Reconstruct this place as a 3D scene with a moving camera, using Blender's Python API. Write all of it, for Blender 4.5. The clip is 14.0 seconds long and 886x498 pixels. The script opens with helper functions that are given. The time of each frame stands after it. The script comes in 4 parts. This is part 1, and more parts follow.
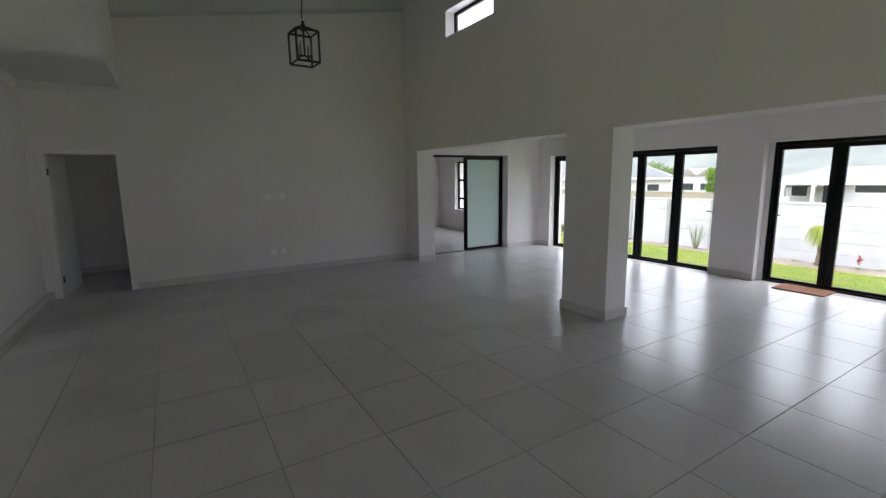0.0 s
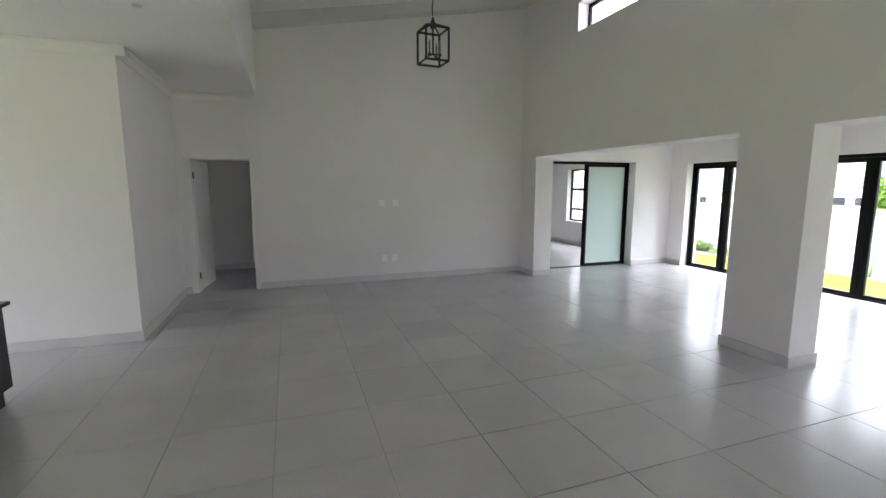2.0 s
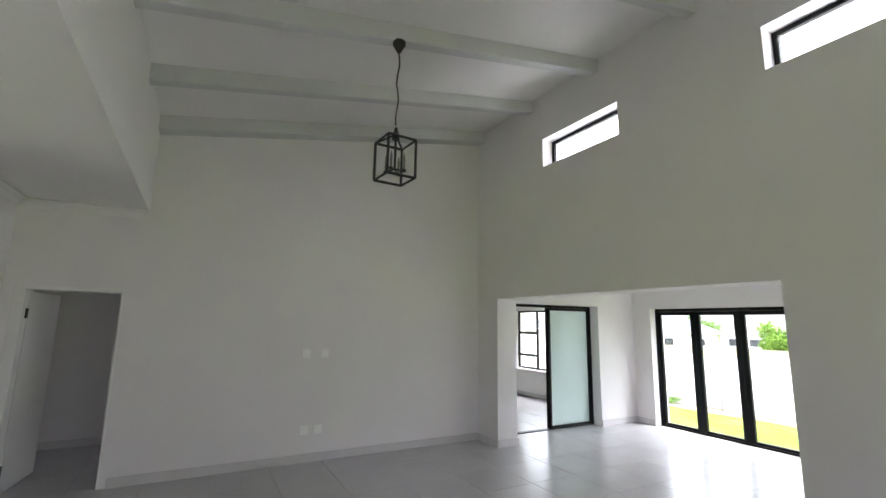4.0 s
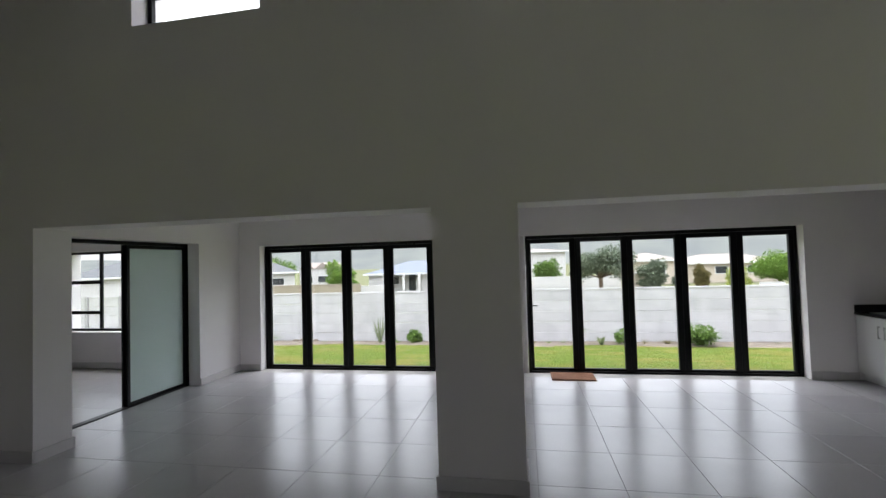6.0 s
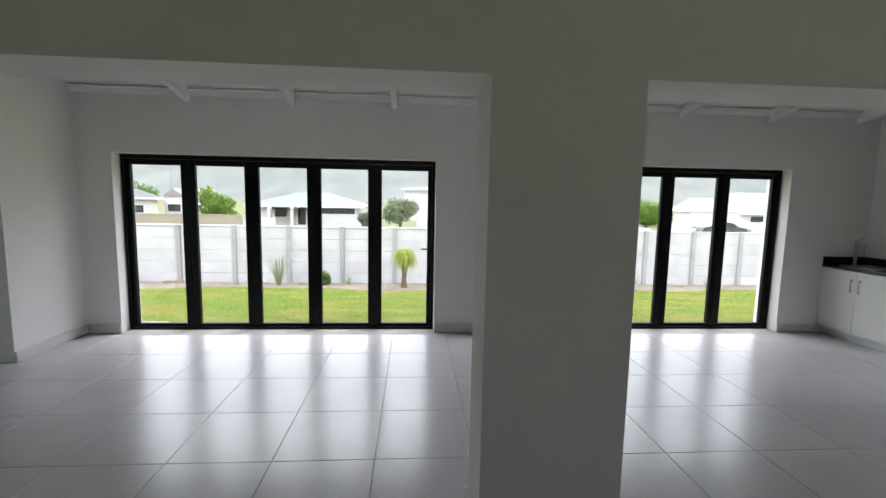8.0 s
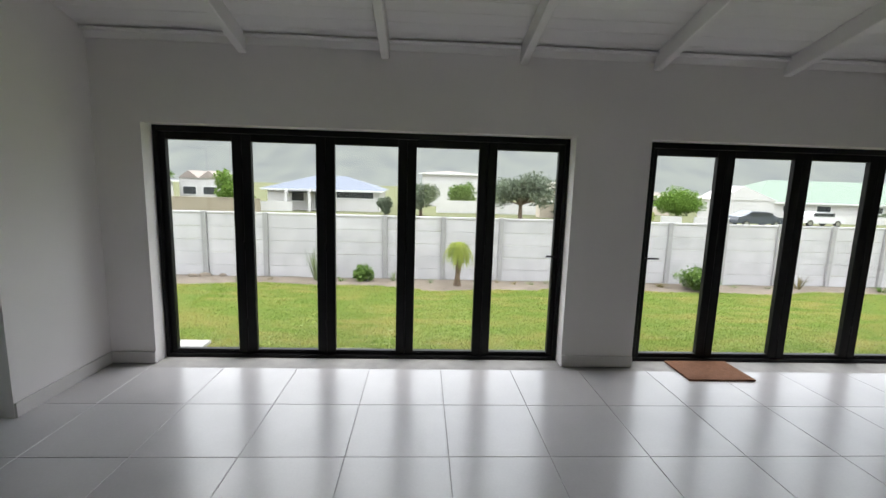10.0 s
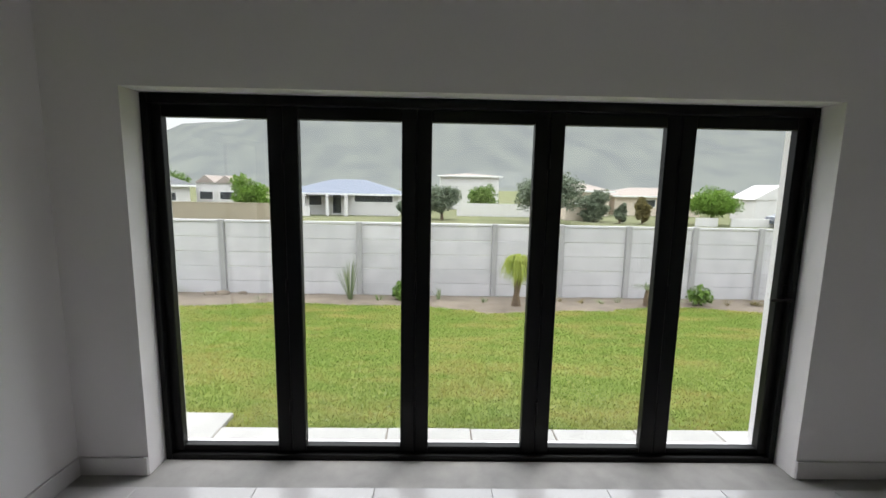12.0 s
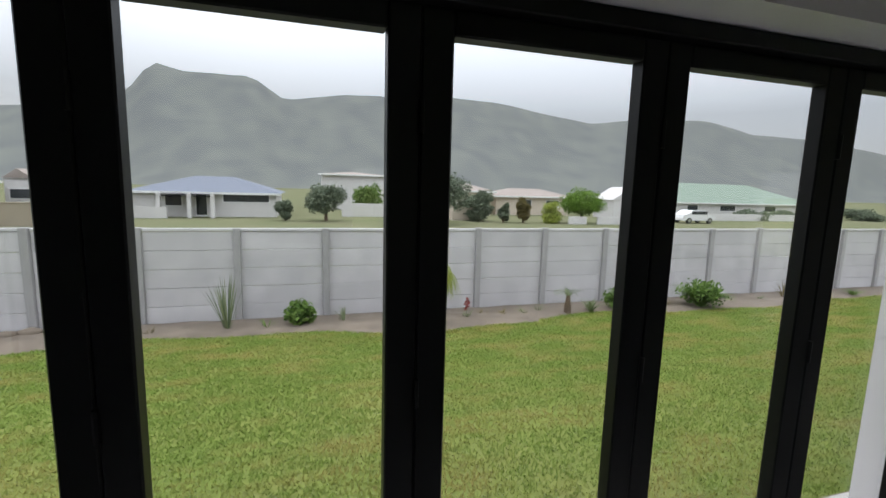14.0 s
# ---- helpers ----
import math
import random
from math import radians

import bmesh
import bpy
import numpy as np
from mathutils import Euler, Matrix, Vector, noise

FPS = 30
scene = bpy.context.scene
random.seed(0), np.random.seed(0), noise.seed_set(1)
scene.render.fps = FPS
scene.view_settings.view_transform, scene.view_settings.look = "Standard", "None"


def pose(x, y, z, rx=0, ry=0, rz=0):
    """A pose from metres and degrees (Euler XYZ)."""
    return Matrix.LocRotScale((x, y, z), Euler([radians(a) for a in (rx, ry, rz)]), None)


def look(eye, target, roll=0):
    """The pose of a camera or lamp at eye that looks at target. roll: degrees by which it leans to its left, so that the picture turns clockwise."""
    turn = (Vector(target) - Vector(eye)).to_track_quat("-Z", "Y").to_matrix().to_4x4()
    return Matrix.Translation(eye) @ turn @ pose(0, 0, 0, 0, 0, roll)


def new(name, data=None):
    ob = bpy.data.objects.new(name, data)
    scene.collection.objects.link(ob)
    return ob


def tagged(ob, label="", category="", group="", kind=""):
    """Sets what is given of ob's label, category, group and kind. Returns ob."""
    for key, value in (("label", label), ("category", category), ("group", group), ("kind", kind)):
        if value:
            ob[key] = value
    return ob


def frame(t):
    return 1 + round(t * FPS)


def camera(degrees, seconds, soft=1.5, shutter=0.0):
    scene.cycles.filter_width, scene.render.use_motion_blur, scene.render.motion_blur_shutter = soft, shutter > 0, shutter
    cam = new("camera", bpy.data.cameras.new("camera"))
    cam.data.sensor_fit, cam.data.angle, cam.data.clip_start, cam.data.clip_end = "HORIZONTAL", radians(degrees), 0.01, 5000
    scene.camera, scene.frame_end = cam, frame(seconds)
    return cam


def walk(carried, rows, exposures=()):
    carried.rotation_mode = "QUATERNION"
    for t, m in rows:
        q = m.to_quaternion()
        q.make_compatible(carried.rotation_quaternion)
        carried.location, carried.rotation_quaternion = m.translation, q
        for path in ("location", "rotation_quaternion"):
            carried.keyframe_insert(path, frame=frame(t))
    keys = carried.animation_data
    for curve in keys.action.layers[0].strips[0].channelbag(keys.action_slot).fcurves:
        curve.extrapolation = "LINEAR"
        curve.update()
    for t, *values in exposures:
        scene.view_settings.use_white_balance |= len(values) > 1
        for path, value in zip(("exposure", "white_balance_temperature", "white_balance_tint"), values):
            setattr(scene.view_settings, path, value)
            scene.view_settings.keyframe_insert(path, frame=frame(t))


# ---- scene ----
cam = camera(90.3, 14.0)
PATH = [
    (0, (-0.51, -0.199, 1.648), (0.52, 1.486, 1.327), -0.8),
    (0.5, (-0.501, -0.181, 1.632), (0.55, 1.492, 1.323), -0.5),
    (1, (-0.514, -0.115, 1.631), (0.414, 1.632, 1.334), -0.4),
    (1.5, (-0.586, 0.142, 1.635), (0.223, 1.947, 1.341), -0.1),
    (2, (-0.599, 0.418, 1.629), (0.052, 2.288, 1.349), 0.0),
    (2.2, (-0.603, 0.535, 1.624), (-0.071, 2.443, 1.344), 0.1),
    (4.3, (-0.315, 2.069, 1.815), (0.803, 3.673, 2.236), 0.5),
    (4.5, (-0.258, 2.159, 1.839), (1.001, 3.643, 2.299), -0.1),
    (5, (-0.202, 2.406, 1.855), (1.524, 3.311, 2.304), -3.7),
    (5.5, (-0.039, 2.667, 1.775), (1.884, 3.161, 2.01), -3.7),
    (6, (0.263, 2.957, 1.714), (2.23, 3.314, 1.779), -1.7),
    (6.5, (0.562, 3.26, 1.65), (2.54, 3.522, 1.529), -0.6),
    (7, (0.922, 3.526, 1.662), (2.916, 3.567, 1.519), -0.3),
    (7.2, (1.084, 3.605, 1.638), (3.078, 3.556, 1.494), -0.0),
    (9.3, (2.745, 4.646, 1.644), (4.722, 4.487, 1.383), 1.9),
    (9.5, (2.869, 4.751, 1.668), (4.844, 4.613, 1.386), 1.9),
    (10, (3.188, 5.016, 1.666), (5.164, 4.915, 1.372), 1.7),
    (10.5, (3.567, 5.242, 1.684), (5.542, 5.17, 1.382), 1.6),
    (11, (3.93, 5.473, 1.64), (5.909, 5.427, 1.354), 1.4),
    (11.5, (4.339, 5.634, 1.615), (6.318, 5.605, 1.332), 1.1),
    (12, (4.769, 5.786, 1.637), (6.748, 5.745, 1.353), 1.1),
    (12.5, (5.177, 5.963, 1.623), (7.157, 5.913, 1.347), 1.3),
    (13, (5.584, 6.059, 1.589), (7.564, 5.996, 1.315), 1.3),
    (13.5, (5.933, 6.11, 1.603), (7.911, 5.995, 1.326), 1.6),
    (14, (6.148, 6.149, 1.604), (8.048, 5.587, 1.331), 1.6),
]
EXPOSURES = ((0, 0.95, 6250, 15), (0.5, 0.94, 6250, 15), (1, 1.45, 6250, 15), (1.5, 1.7, 6250, 15), (2.2, 2.15, 6250, 15), (4.3, 2.12, 6300, 14.5), (4.5, 1.98, 6300, 14.5), (5, 0.74, 6300, 14.5), (5.5, 0.32, 6300, 14.5), (6.5, 0.64, 6300, 14.5), (7.2, 0.82, 6300, 14.5), (9.5, 0.45, 6500, 11.5), (10.5, 0.26, 6500, 11.5), (12.5, 0.06, 6500, 11.5), (13.5, -0.17, 6320, 13.5), (14, -0.58, 6320, 13.5))
walk(cam, [(t, look(eye, target, roll)) for t, eye, target, roll in PATH], EXPOSURES)

# ---- world, sun ----
SKY, ZENITH, SUN = 0.82, 3.3, 1.2
world = bpy.data.worlds.new("overcast_sky")
scene.world = world
world.use_nodes = True
wn, wl = world.node_tree.nodes, world.node_tree.links
wn.clear()
sky = wn.new("ShaderNodeTexSky")
sky.sky_type, sky.sun_disc = "NISHITA", False
sky.sun_elevation, sky.sun_rotation = radians(58), radians(60)
sky.air_density, sky.dust_density = 1.0, 4.0
bg_clear = wn.new("ShaderNodeBackground")
bg_clear.inputs["Strength"].default_value = 0.05
wl.new(sky.outputs[0], bg_clear.inputs["Color"])
wtc = wn.new("ShaderNodeTexCoord")
wsep = wn.new("ShaderNodeSeparateXYZ")
wl.new(wtc.outputs["Generated"], wsep.inputs[0])
wup = wn.new("ShaderNodeMapRange")
wup.inputs["From Min"].default_value, wup.inputs["From Max"].default_value = 0.15, 0.55
wup.inputs["To Min"].default_value, wup.inputs["To Max"].default_value = SKY, ZENITH
wl.new(wsep.outputs["Z"], wup.inputs["Value"])
wno = wn.new("ShaderNodeTexNoise")
wno.inputs["Scale"].default_value, wno.inputs["Detail"].default_value = 2.2, 5.0
wl.new(wtc.outputs["Generated"], wno.inputs["Vector"])
wra = wn.new("ShaderNodeValToRGB")
wra.color_ramp.elements[0].position, wra.color_ramp.elements[0].color = 0.3, (0.87, 0.885, 0.93, 1)
wra.color_ramp.elements[1].position, wra.color_ramp.elements[1].color = 0.7, (0.96, 0.97, 1.0, 1)
wl.new(wno.outputs[0], wra.inputs[0])
bg_cloud = wn.new("ShaderNodeBackground")
wl.new(wra.outputs[0], bg_cloud.inputs["Color"])
wl.new(wup.outputs[0], bg_cloud.inputs["Strength"])
wadd = wn.new("ShaderNodeAddShader")
wl.new(bg_clear.outputs[0], wadd.inputs[0])
wl.new(bg_cloud.outputs[0], wadd.inputs[1])
wout = wn.new("ShaderNodeOutputWorld")
wl.new(wadd.outputs[0], wout.inputs[0])
sun_data = bpy.data.lights.new("sun", "SUN")
sun_data.energy, sun_data.angle, sun_data.color = SUN, radians(25), (1.0, 0.97, 0.92)
sun = new("sun", sun_data)
# daylight of the kitchen's garden opening, off to the west
west_data = bpy.data.lights.new("west_daylight", "AREA")
west_data.shape, west_data.size, west_data.size_y = "RECTANGLE", 2.2, 2.1
west_data.energy, west_data.color = 2.5, (0.90, 0.94, 1.0)
west = new("west_daylight", west_data)
west.matrix_world = look((-6.52, 3.75, 1.1), (0, 3.75, 1.1))
# fill lamp in an added, unseen opening, to brighten the end wall
back_data = bpy.data.lights.new("back_fill", "AREA")
back_data.shape, back_data.size, back_data.size_y = "RECTANGLE", 3.0, 1.9
back_data.energy, back_data.color = 1.8, (0.97, 0.98, 1.0)
back = new("back_fill", back_data)
back.matrix_world = look((1.5, -4.53, 1.2), (1.5, 0, 1.2))
sun.matrix_world = look((20, -8, 30), (8, 2, 0))


# ---- materials ----
def material(name, c1, c2=None, scale=3.0, rough=0.5, bump=0.0, bump_scale=60.0, metal=0.0, rand=0.0, spec=0.5, rough_var=0.0, coat=0.0):
    """Two tones mixed by a coarse and a fine noise in world metres, with fine relief."""
    m = bpy.data.materials.new(name)
    m.use_nodes = True
    n, l = m.node_tree.nodes, m.node_tree.links
    b = n["Principled BSDF"]
    b.inputs["Roughness"].default_value, b.inputs["Metallic"].default_value = rough, metal
    b.inputs["Specular IOR Level"].default_value = spec
    b.inputs["Coat Weight"].default_value = coat
    geo = n.new("ShaderNodeNewGeometry")
    c2 = c2 or tuple(v * 0.9 for v in c1)
    big = n.new("ShaderNodeTexNoise")
    big.inputs["Scale"].default_value, big.inputs["Detail"].default_value = scale, 6.0
    fine = n.new("ShaderNodeTexNoise")
    fine.inputs["Scale"].default_value, fine.inputs["Detail"].default_value = bump_scale, 3.0
    for t in (big, fine):
        l.new(geo.outputs["Position"], t.inputs["Vector"])
    mixv = n.new("ShaderNodeMath")
    mixv.operation = "MULTIPLY_ADD"
    l.new(fine.outputs[0], mixv.inputs[0])
    mixv.inputs[1].default_value = 0.35
    l.new(big.outputs[0], mixv.inputs[2])
    ramp = n.new("ShaderNodeValToRGB")
    ramp.color_ramp.elements[0].position, ramp.color_ramp.elements[0].color = 0.3, (*c1, 1)
    ramp.color_ramp.elements[1].position, ramp.color_ramp.elements[1].color = 1.0, (*c2, 1)
    l.new(mixv.outputs[0], ramp.inputs[0])
    col = ramp.outputs[0]
    if rand:
        info = n.new("ShaderNodeObjectInfo")
        mr = n.new("ShaderNodeMapRange")
        mr.inputs["To Min"].default_value, mr.inputs["To Max"].default_value = 1 - rand, 1 + rand
        l.new(info.outputs["Random"], mr.inputs["Value"])
        hsv = n.new("ShaderNodeHueSaturation")
        l.new(mr.outputs[0], hsv.inputs["Value"])
        l.new(col, hsv.inputs["Color"])
        col = hsv.outputs[0]
    l.new(col, b.inputs["Base Color"])
    if rough_var:
        rr = n.new("ShaderNodeMapRange")
        rr.inputs["To Min"].default_value, rr.inputs["To Max"].default_value = rough - rough_var, rough + rough_var
        l.new(big.outputs[0], rr.inputs["Value"])
        l.new(rr.outputs[0], b.inputs["Roughness"])
    if bump:
        bp = n.new("ShaderNodeBump")
        bp.inputs["Strength"].default_value, bp.inputs["Distance"].default_value = bump, 0.01
        l.new(fine.outputs[0], bp.inputs["Height"])
        l.new(bp.outputs[0], b.inputs["Normal"])
    return m


def leafy(name, c1, c2, rough=0.6, dry=None, through_light=0.3):
    """Leaves: tone by island, some light through them."""
    m = bpy.data.materials.new(name)
    m.use_nodes = True
    n, l = m.node_tree.nodes, m.node_tree.links
    b = n["Principled BSDF"]
    b.inputs["Roughness"].default_value = rough
    b.inputs["Specular IOR Level"].default_value = 0.08
    geo = n.new("ShaderNodeNewGeometry")
    ramp = n.new("ShaderNodeValToRGB")
    ramp.color_ramp.elements[0].color, ramp.color_ramp.elements[1].color = (*c1, 1), (*c2, 1)
    l.new(geo.outputs["Random Per Island"], ramp.inputs[0])
    col = ramp.outputs[0]
    if dry:
        # straw-coloured patches at two sizes, drawn out along the fence
        mp = n.new("ShaderNodeVectorMath")
        mp.operation = "MULTIPLY"
        mp.inputs[1].default_value = (1.9, 0.8, 1.0)
        l.new(geo.outputs["Position"], mp.inputs[0])
        no = n.new("ShaderNodeTexNoise")
        no.inputs["Scale"].default_value, no.inputs["Detail"].default_value = 1.3, 6.0
        no.inputs["Roughness"].default_value = 0.68
        l.new(mp.outputs[0], no.inputs["Vector"])
        rg = n.new("ShaderNodeMapRange")
        rg.inputs["From Min"].default_value, rg.inputs["From Max"].default_value = 0.46, 0.62
        rg.inputs["To Max"].default_value = 0.8
        l.new(no.outputs[0], rg.inputs["Value"])
        mc = n.new("ShaderNodeMix")
        mc.data_type = "RGBA"
        l.new(rg.outputs[0], mc.inputs["Factor"])
        for socket in mc.inputs:
            if socket.type == "RGBA" and socket.name == "A":
                l.new(col, socket)
            if socket.type == "RGBA" and socket.name == "B":
                socket.default_value = (*dry, 1)
        for socket in mc.outputs:
            if socket.type == "RGBA":
                col = socket
    l.new(col, b.inputs["Base Color"])
    tr = n.new("ShaderNodeBsdfTranslucent")
    l.new(col, tr.inputs["Color"])
    mx = n.new("ShaderNodeMixShader")
    mx.inputs[0].default_value = through_light
    l.new(b.outputs[0], mx.inputs[1])
    l.new(tr.outputs[0], mx.inputs[2])
    l.new(mx.outputs[0], n["Material Output"].inputs["Surface"])
    return m


def clear_glass(name):
    m = bpy.data.materials.new(name)
    m.use_nodes = True
    n, l = m.node_tree.nodes, m.node_tree.links
    n.remove(n["Principled BSDF"])
    tr = n.new("ShaderNodeBsdfTransparent")
    tr.inputs[0].default_value = (0.96, 0.98, 0.97, 1)
    gl = n.new("ShaderNodeBsdfGlossy")
    gl.inputs["Roughness"].default_value = 0.02
    lw = n.new("ShaderNodeLayerWeight")
    pw = n.new("ShaderNodeMath")
    pw.operation = "POWER"
    pw.inputs[1].default_value = 5.0
    l.new(lw.outputs["Facing"], pw.inputs[0])
    sc = n.new("ShaderNodeMath")
    sc.operation = "MULTIPLY_ADD"
    sc.inputs[1].default_value, sc.inputs[2].default_value = 0.8, 0.035
    l.new(pw.outputs[0], sc.inputs[0])
    mx = n.new("ShaderNodeMixShader")
    l.new(sc.outputs[0], mx.inputs[0])
    l.new(tr.outputs[0], mx.inputs[1])
    l.new(gl.outputs[0], mx.inputs[2])
    l.new(mx.outputs[0], n["Material Output"].inputs["Surface"])
    return m


WALL = material("white_painted_plaster", (0.84, 0.812, 0.818), (0.79, 0.762, 0.768), 1.3, 0.75, 0.08, 140)
CEIL = material("white_ceiling_paint", (0.85, 0.83, 0.825), (0.80, 0.78, 0.775), 0.9, 0.8, 0.05, 90)
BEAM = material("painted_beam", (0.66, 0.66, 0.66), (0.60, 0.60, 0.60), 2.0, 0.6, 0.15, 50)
SKIRT = material("grey_skirting", (0.68, 0.66, 0.66), (0.61, 0.59, 0.59), 3.0, 0.4, 0.03, 90)
TILE = material("porcelain_tile", (0.56, 0.547, 0.562), (0.47, 0.458, 0.472), 1.7, 0.25, 0.0, 60, rand=0.035, spec=1.0, rough_var=0.04)
GROUT = material("grey_grout", (0.40, 0.39, 0.38), (0.28, 0.275, 0.27), 8, 0.9, 0.2, 200)
BLACK = material("black_aluminium", (0.005, 0.0053, 0.006), (0.003, 0.0032, 0.0036), 4, 0.42, 0.03, 200, spec=0.22)
IRON = material("black_iron", (0.012, 0.011, 0.010), (0.02, 0.018, 0.016), 20, 0.5, 0.1, 120)
GLASS = clear_glass("clear_glass")
WHITE = material("white_lacquer", (0.78, 0.78, 0.77), (0.74, 0.74, 0.73), 3, 0.3, 0.01, 100)
DOORPAINT = material("white_door_paint", (0.84, 0.83, 0.82), (0.79, 0.78, 0.77), 3, 0.4, 0.03, 60)
PLASTIC = material("white_plastic", (0.93, 0.93, 0.92), (0.90, 0.90, 0.89), 10, 0.35)
GRANITE = material("black_granite", (0.012, 0.012, 0.013), (0.03, 0.03, 0.032), 90, 0.15, 0.0, 300)
STEEL = material("brushed_steel", (0.55, 0.55, 0.55), (0.45, 0.45, 0.45), 12, 0.28, 0.02, 200, metal=1.0)
CHARCOAL = material("charcoal_laminate", (0.022, 0.024, 0.028), (0.016, 0.017, 0.02), 5, 0.35, 0.02, 100)
COIR = material("coir_mat", (0.28, 0.13, 0.07), (0.17, 0.075, 0.04), 30, 0.95, 0.8, 260)
CANDLE = material("ivory_candle_tube", (0.25, 0.23, 0.2), (0.18, 0.17, 0.15), 8, 0.5)
PAVER = material("concrete_paver", (0.50, 0.49, 0.47), (0.38, 0.37, 0.36), 5, 0.85, 0.3, 90, rand=0.06)
FENCE = material("precast_concrete", (0.61, 0.597, 0.612), (0.44, 0.43, 0.442), 2.4, 0.85, 0.25, 60, rand=0.05)
POST = material("precast_post", (0.41, 0.40, 0.40), (0.30, 0.295, 0.295), 4, 0.85, 0.25, 60, rand=0.05)
SOIL = material("sandy_soil", (0.24, 0.195, 0.15), (0.11, 0.09, 0.07), 3.5, 0.95, 0.7, 70)
GRASSBASE = material("turf_base", (0.14, 0.21, 0.045), (0.23, 0.235, 0.075), 1.6, 1.0, 0.25, 80, spec=0.0)
VERGE = material("dry_verge", (0.20, 0.19, 0.12), (0.13, 0.15, 0.08), 0.35, 1.0, 0.3, 9, spec=0.0)
BLADE = leafy("grass_blades", (0.175, 0.255, 0.05), (0.22, 0.30, 0.065), dry=(0.38, 0.32, 0.11), through_light=0.4)
# distant trees only: tones raised, haze is put into the leaf colour
LEAF_D = leafy("dark_leaves", (0.085, 0.115, 0.08), (0.24, 0.275, 0.19))
LEAF_M = leafy("green_leaves", (0.06, 0.12, 0.03), (0.19, 0.29, 0.07))
LEAF_B = leafy("bright_leaves", (0.09, 0.17, 0.03), (0.21, 0.33, 0.06))
LEAF_G = leafy("grey_green_leaves", (0.12, 0.16, 0.09), (0.27, 0.31, 0.17))
LEAF_Y = leafy("yellow_green_leaves", (0.20, 0.27, 0.05), (0.45, 0.48, 0.12))
LEAF_O = leafy("olive_brown_leaves", (0.10, 0.09, 0.04), (0.22, 0.18, 0.07))
FLOWER = leafy("red_flowers", (0.25, 0.03, 0.02), (0.4, 0.06, 0.04))
BARK = material("bark", (0.20, 0.14, 0.09), (0.10, 0.07, 0.05), 12, 0.9, 0.6, 40)
RENDERED = material("white_render", (0.66, 0.64, 0.63), (0.55, 0.535, 0.525), 1.0, 0.85, 0.1, 30)
CREAM = material("cream_render", (0.62, 0.54, 0.45), (0.55, 0.47, 0.38), 1.0, 0.85, 0.1, 30)
ROOF_B = material("blue_grey_roofing", (0.19, 0.21, 0.26), (0.15, 0.17, 0.21), 1.5, 0.9, 0.2, 12)
ROOF_D = material("dark_grey_roofing", (0.10, 0.105, 0.11), (0.07, 0.075, 0.08), 1.5, 0.7, 0.2, 12)
ROOF_G = material("pale_green_roofing", (0.22, 0.28, 0.22), (0.18, 0.235, 0.19), 1.5, 0.9, 0.2, 12)
ROOF_C = material("cream_roofing", (0.34, 0.29, 0.26), (0.27, 0.23, 0.20), 1.5, 0.9, 0.2, 12)
TANWALL = material("tan_wall", (0.36, 0.31, 0.23), (0.28, 0.24, 0.18), 1.5, 0.9, 0.2, 20)
DARKGLASS = material("dark_house_glass", (0.05, 0.055, 0.06), (0.03, 0.035, 0.04), 2, 0.1)
CARPAINT = material("grey_car_paint", (0.07, 0.08, 0.10), (0.05, 0.06, 0.08), 3, 0.25, coat=0.6)
WHITECAR = material("white_car_paint", (0.75, 0.75, 0.75), (0.7, 0.7, 0.7), 3, 0.25, coat=0.6)
RUBBER = material("tyre_rubber", (0.02, 0.02, 0.02), (0.03, 0.03, 0.03), 8, 0.8)

# frosted glass of the sliding door
FROST = bpy.data.materials.new("frosted_glass")
FROST.use_nodes = True
fb = FROST.node_tree.nodes["Principled BSDF"]
fb.inputs["Base Color"].default_value = (0.80, 0.90, 0.88, 1)
fb.inputs["Roughness"].default_value = 0.35
fb.inputs["Coat Weight"].default_value, fb.inputs["Coat Roughness"].default_value = 0.6, 0.06
ftr = FROST.node_tree.nodes.new("ShaderNodeBsdfTranslucent")
ftr.inputs[0].default_value = (0.85, 0.95, 0.93, 1)
fmx = FROST.node_tree.nodes.new("ShaderNodeMixShader")
fmx.inputs[0].default_value = 0.6
FROST.node_tree.links.new(fb.outputs[0], fmx.inputs[1])
FROST.node_tree.links.new(ftr.outputs[0], fmx.inputs[2])
FROST.node_tree.links.new(fmx.outputs[0], FROST.node_tree.nodes["Material Output"].inputs["Surface"])

# mountain side: scrub tones, with the haze put in as a pale emission
HILL = bpy.data.materials.new("mountain_haze_glow")
HILL.use_nodes = True
hn, hl = HILL.node_tree.nodes, HILL.node_tree.links
hb = hn["Principled BSDF"]
hb.inputs["Roughness"].default_value = 1.0
hb.inputs["Specular IOR Level"].default_value = 0.0
hgeo = hn.new("ShaderNodeNewGeometry")
hno = hn.new("ShaderNodeTexNoise")
hno.inputs["Scale"].default_value, hno.inputs["Detail"].default_value = 0.035, 12.0
hsc = hn.new("ShaderNodeVectorMath")
hsc.operation = "MULTIPLY"
hsc.inputs[1].default_value = (0.5, 0.9, 0.9)
hl.new(hgeo.outputs["Position"], hsc.inputs[0])
hl.new(hsc.outputs[0], hno.inputs["Vector"])
hra = hn.new("ShaderNodeValToRGB")
hra.color_ramp.elements[0].position, hra.color_ramp.elements[0].color = 0.34, (0.052, 0.058, 0.052, 1)
hra.color_ramp.elements[1].position, hra.color_ramp.elements[1].color = 0.68, (0.088, 0.095, 0.075, 1)
hl.new(hno.outputs[0], hra.inputs[0])
hl.new(hra.outputs[0], hb.inputs["Base Color"])
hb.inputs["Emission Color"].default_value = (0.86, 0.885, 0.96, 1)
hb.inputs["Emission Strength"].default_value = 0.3


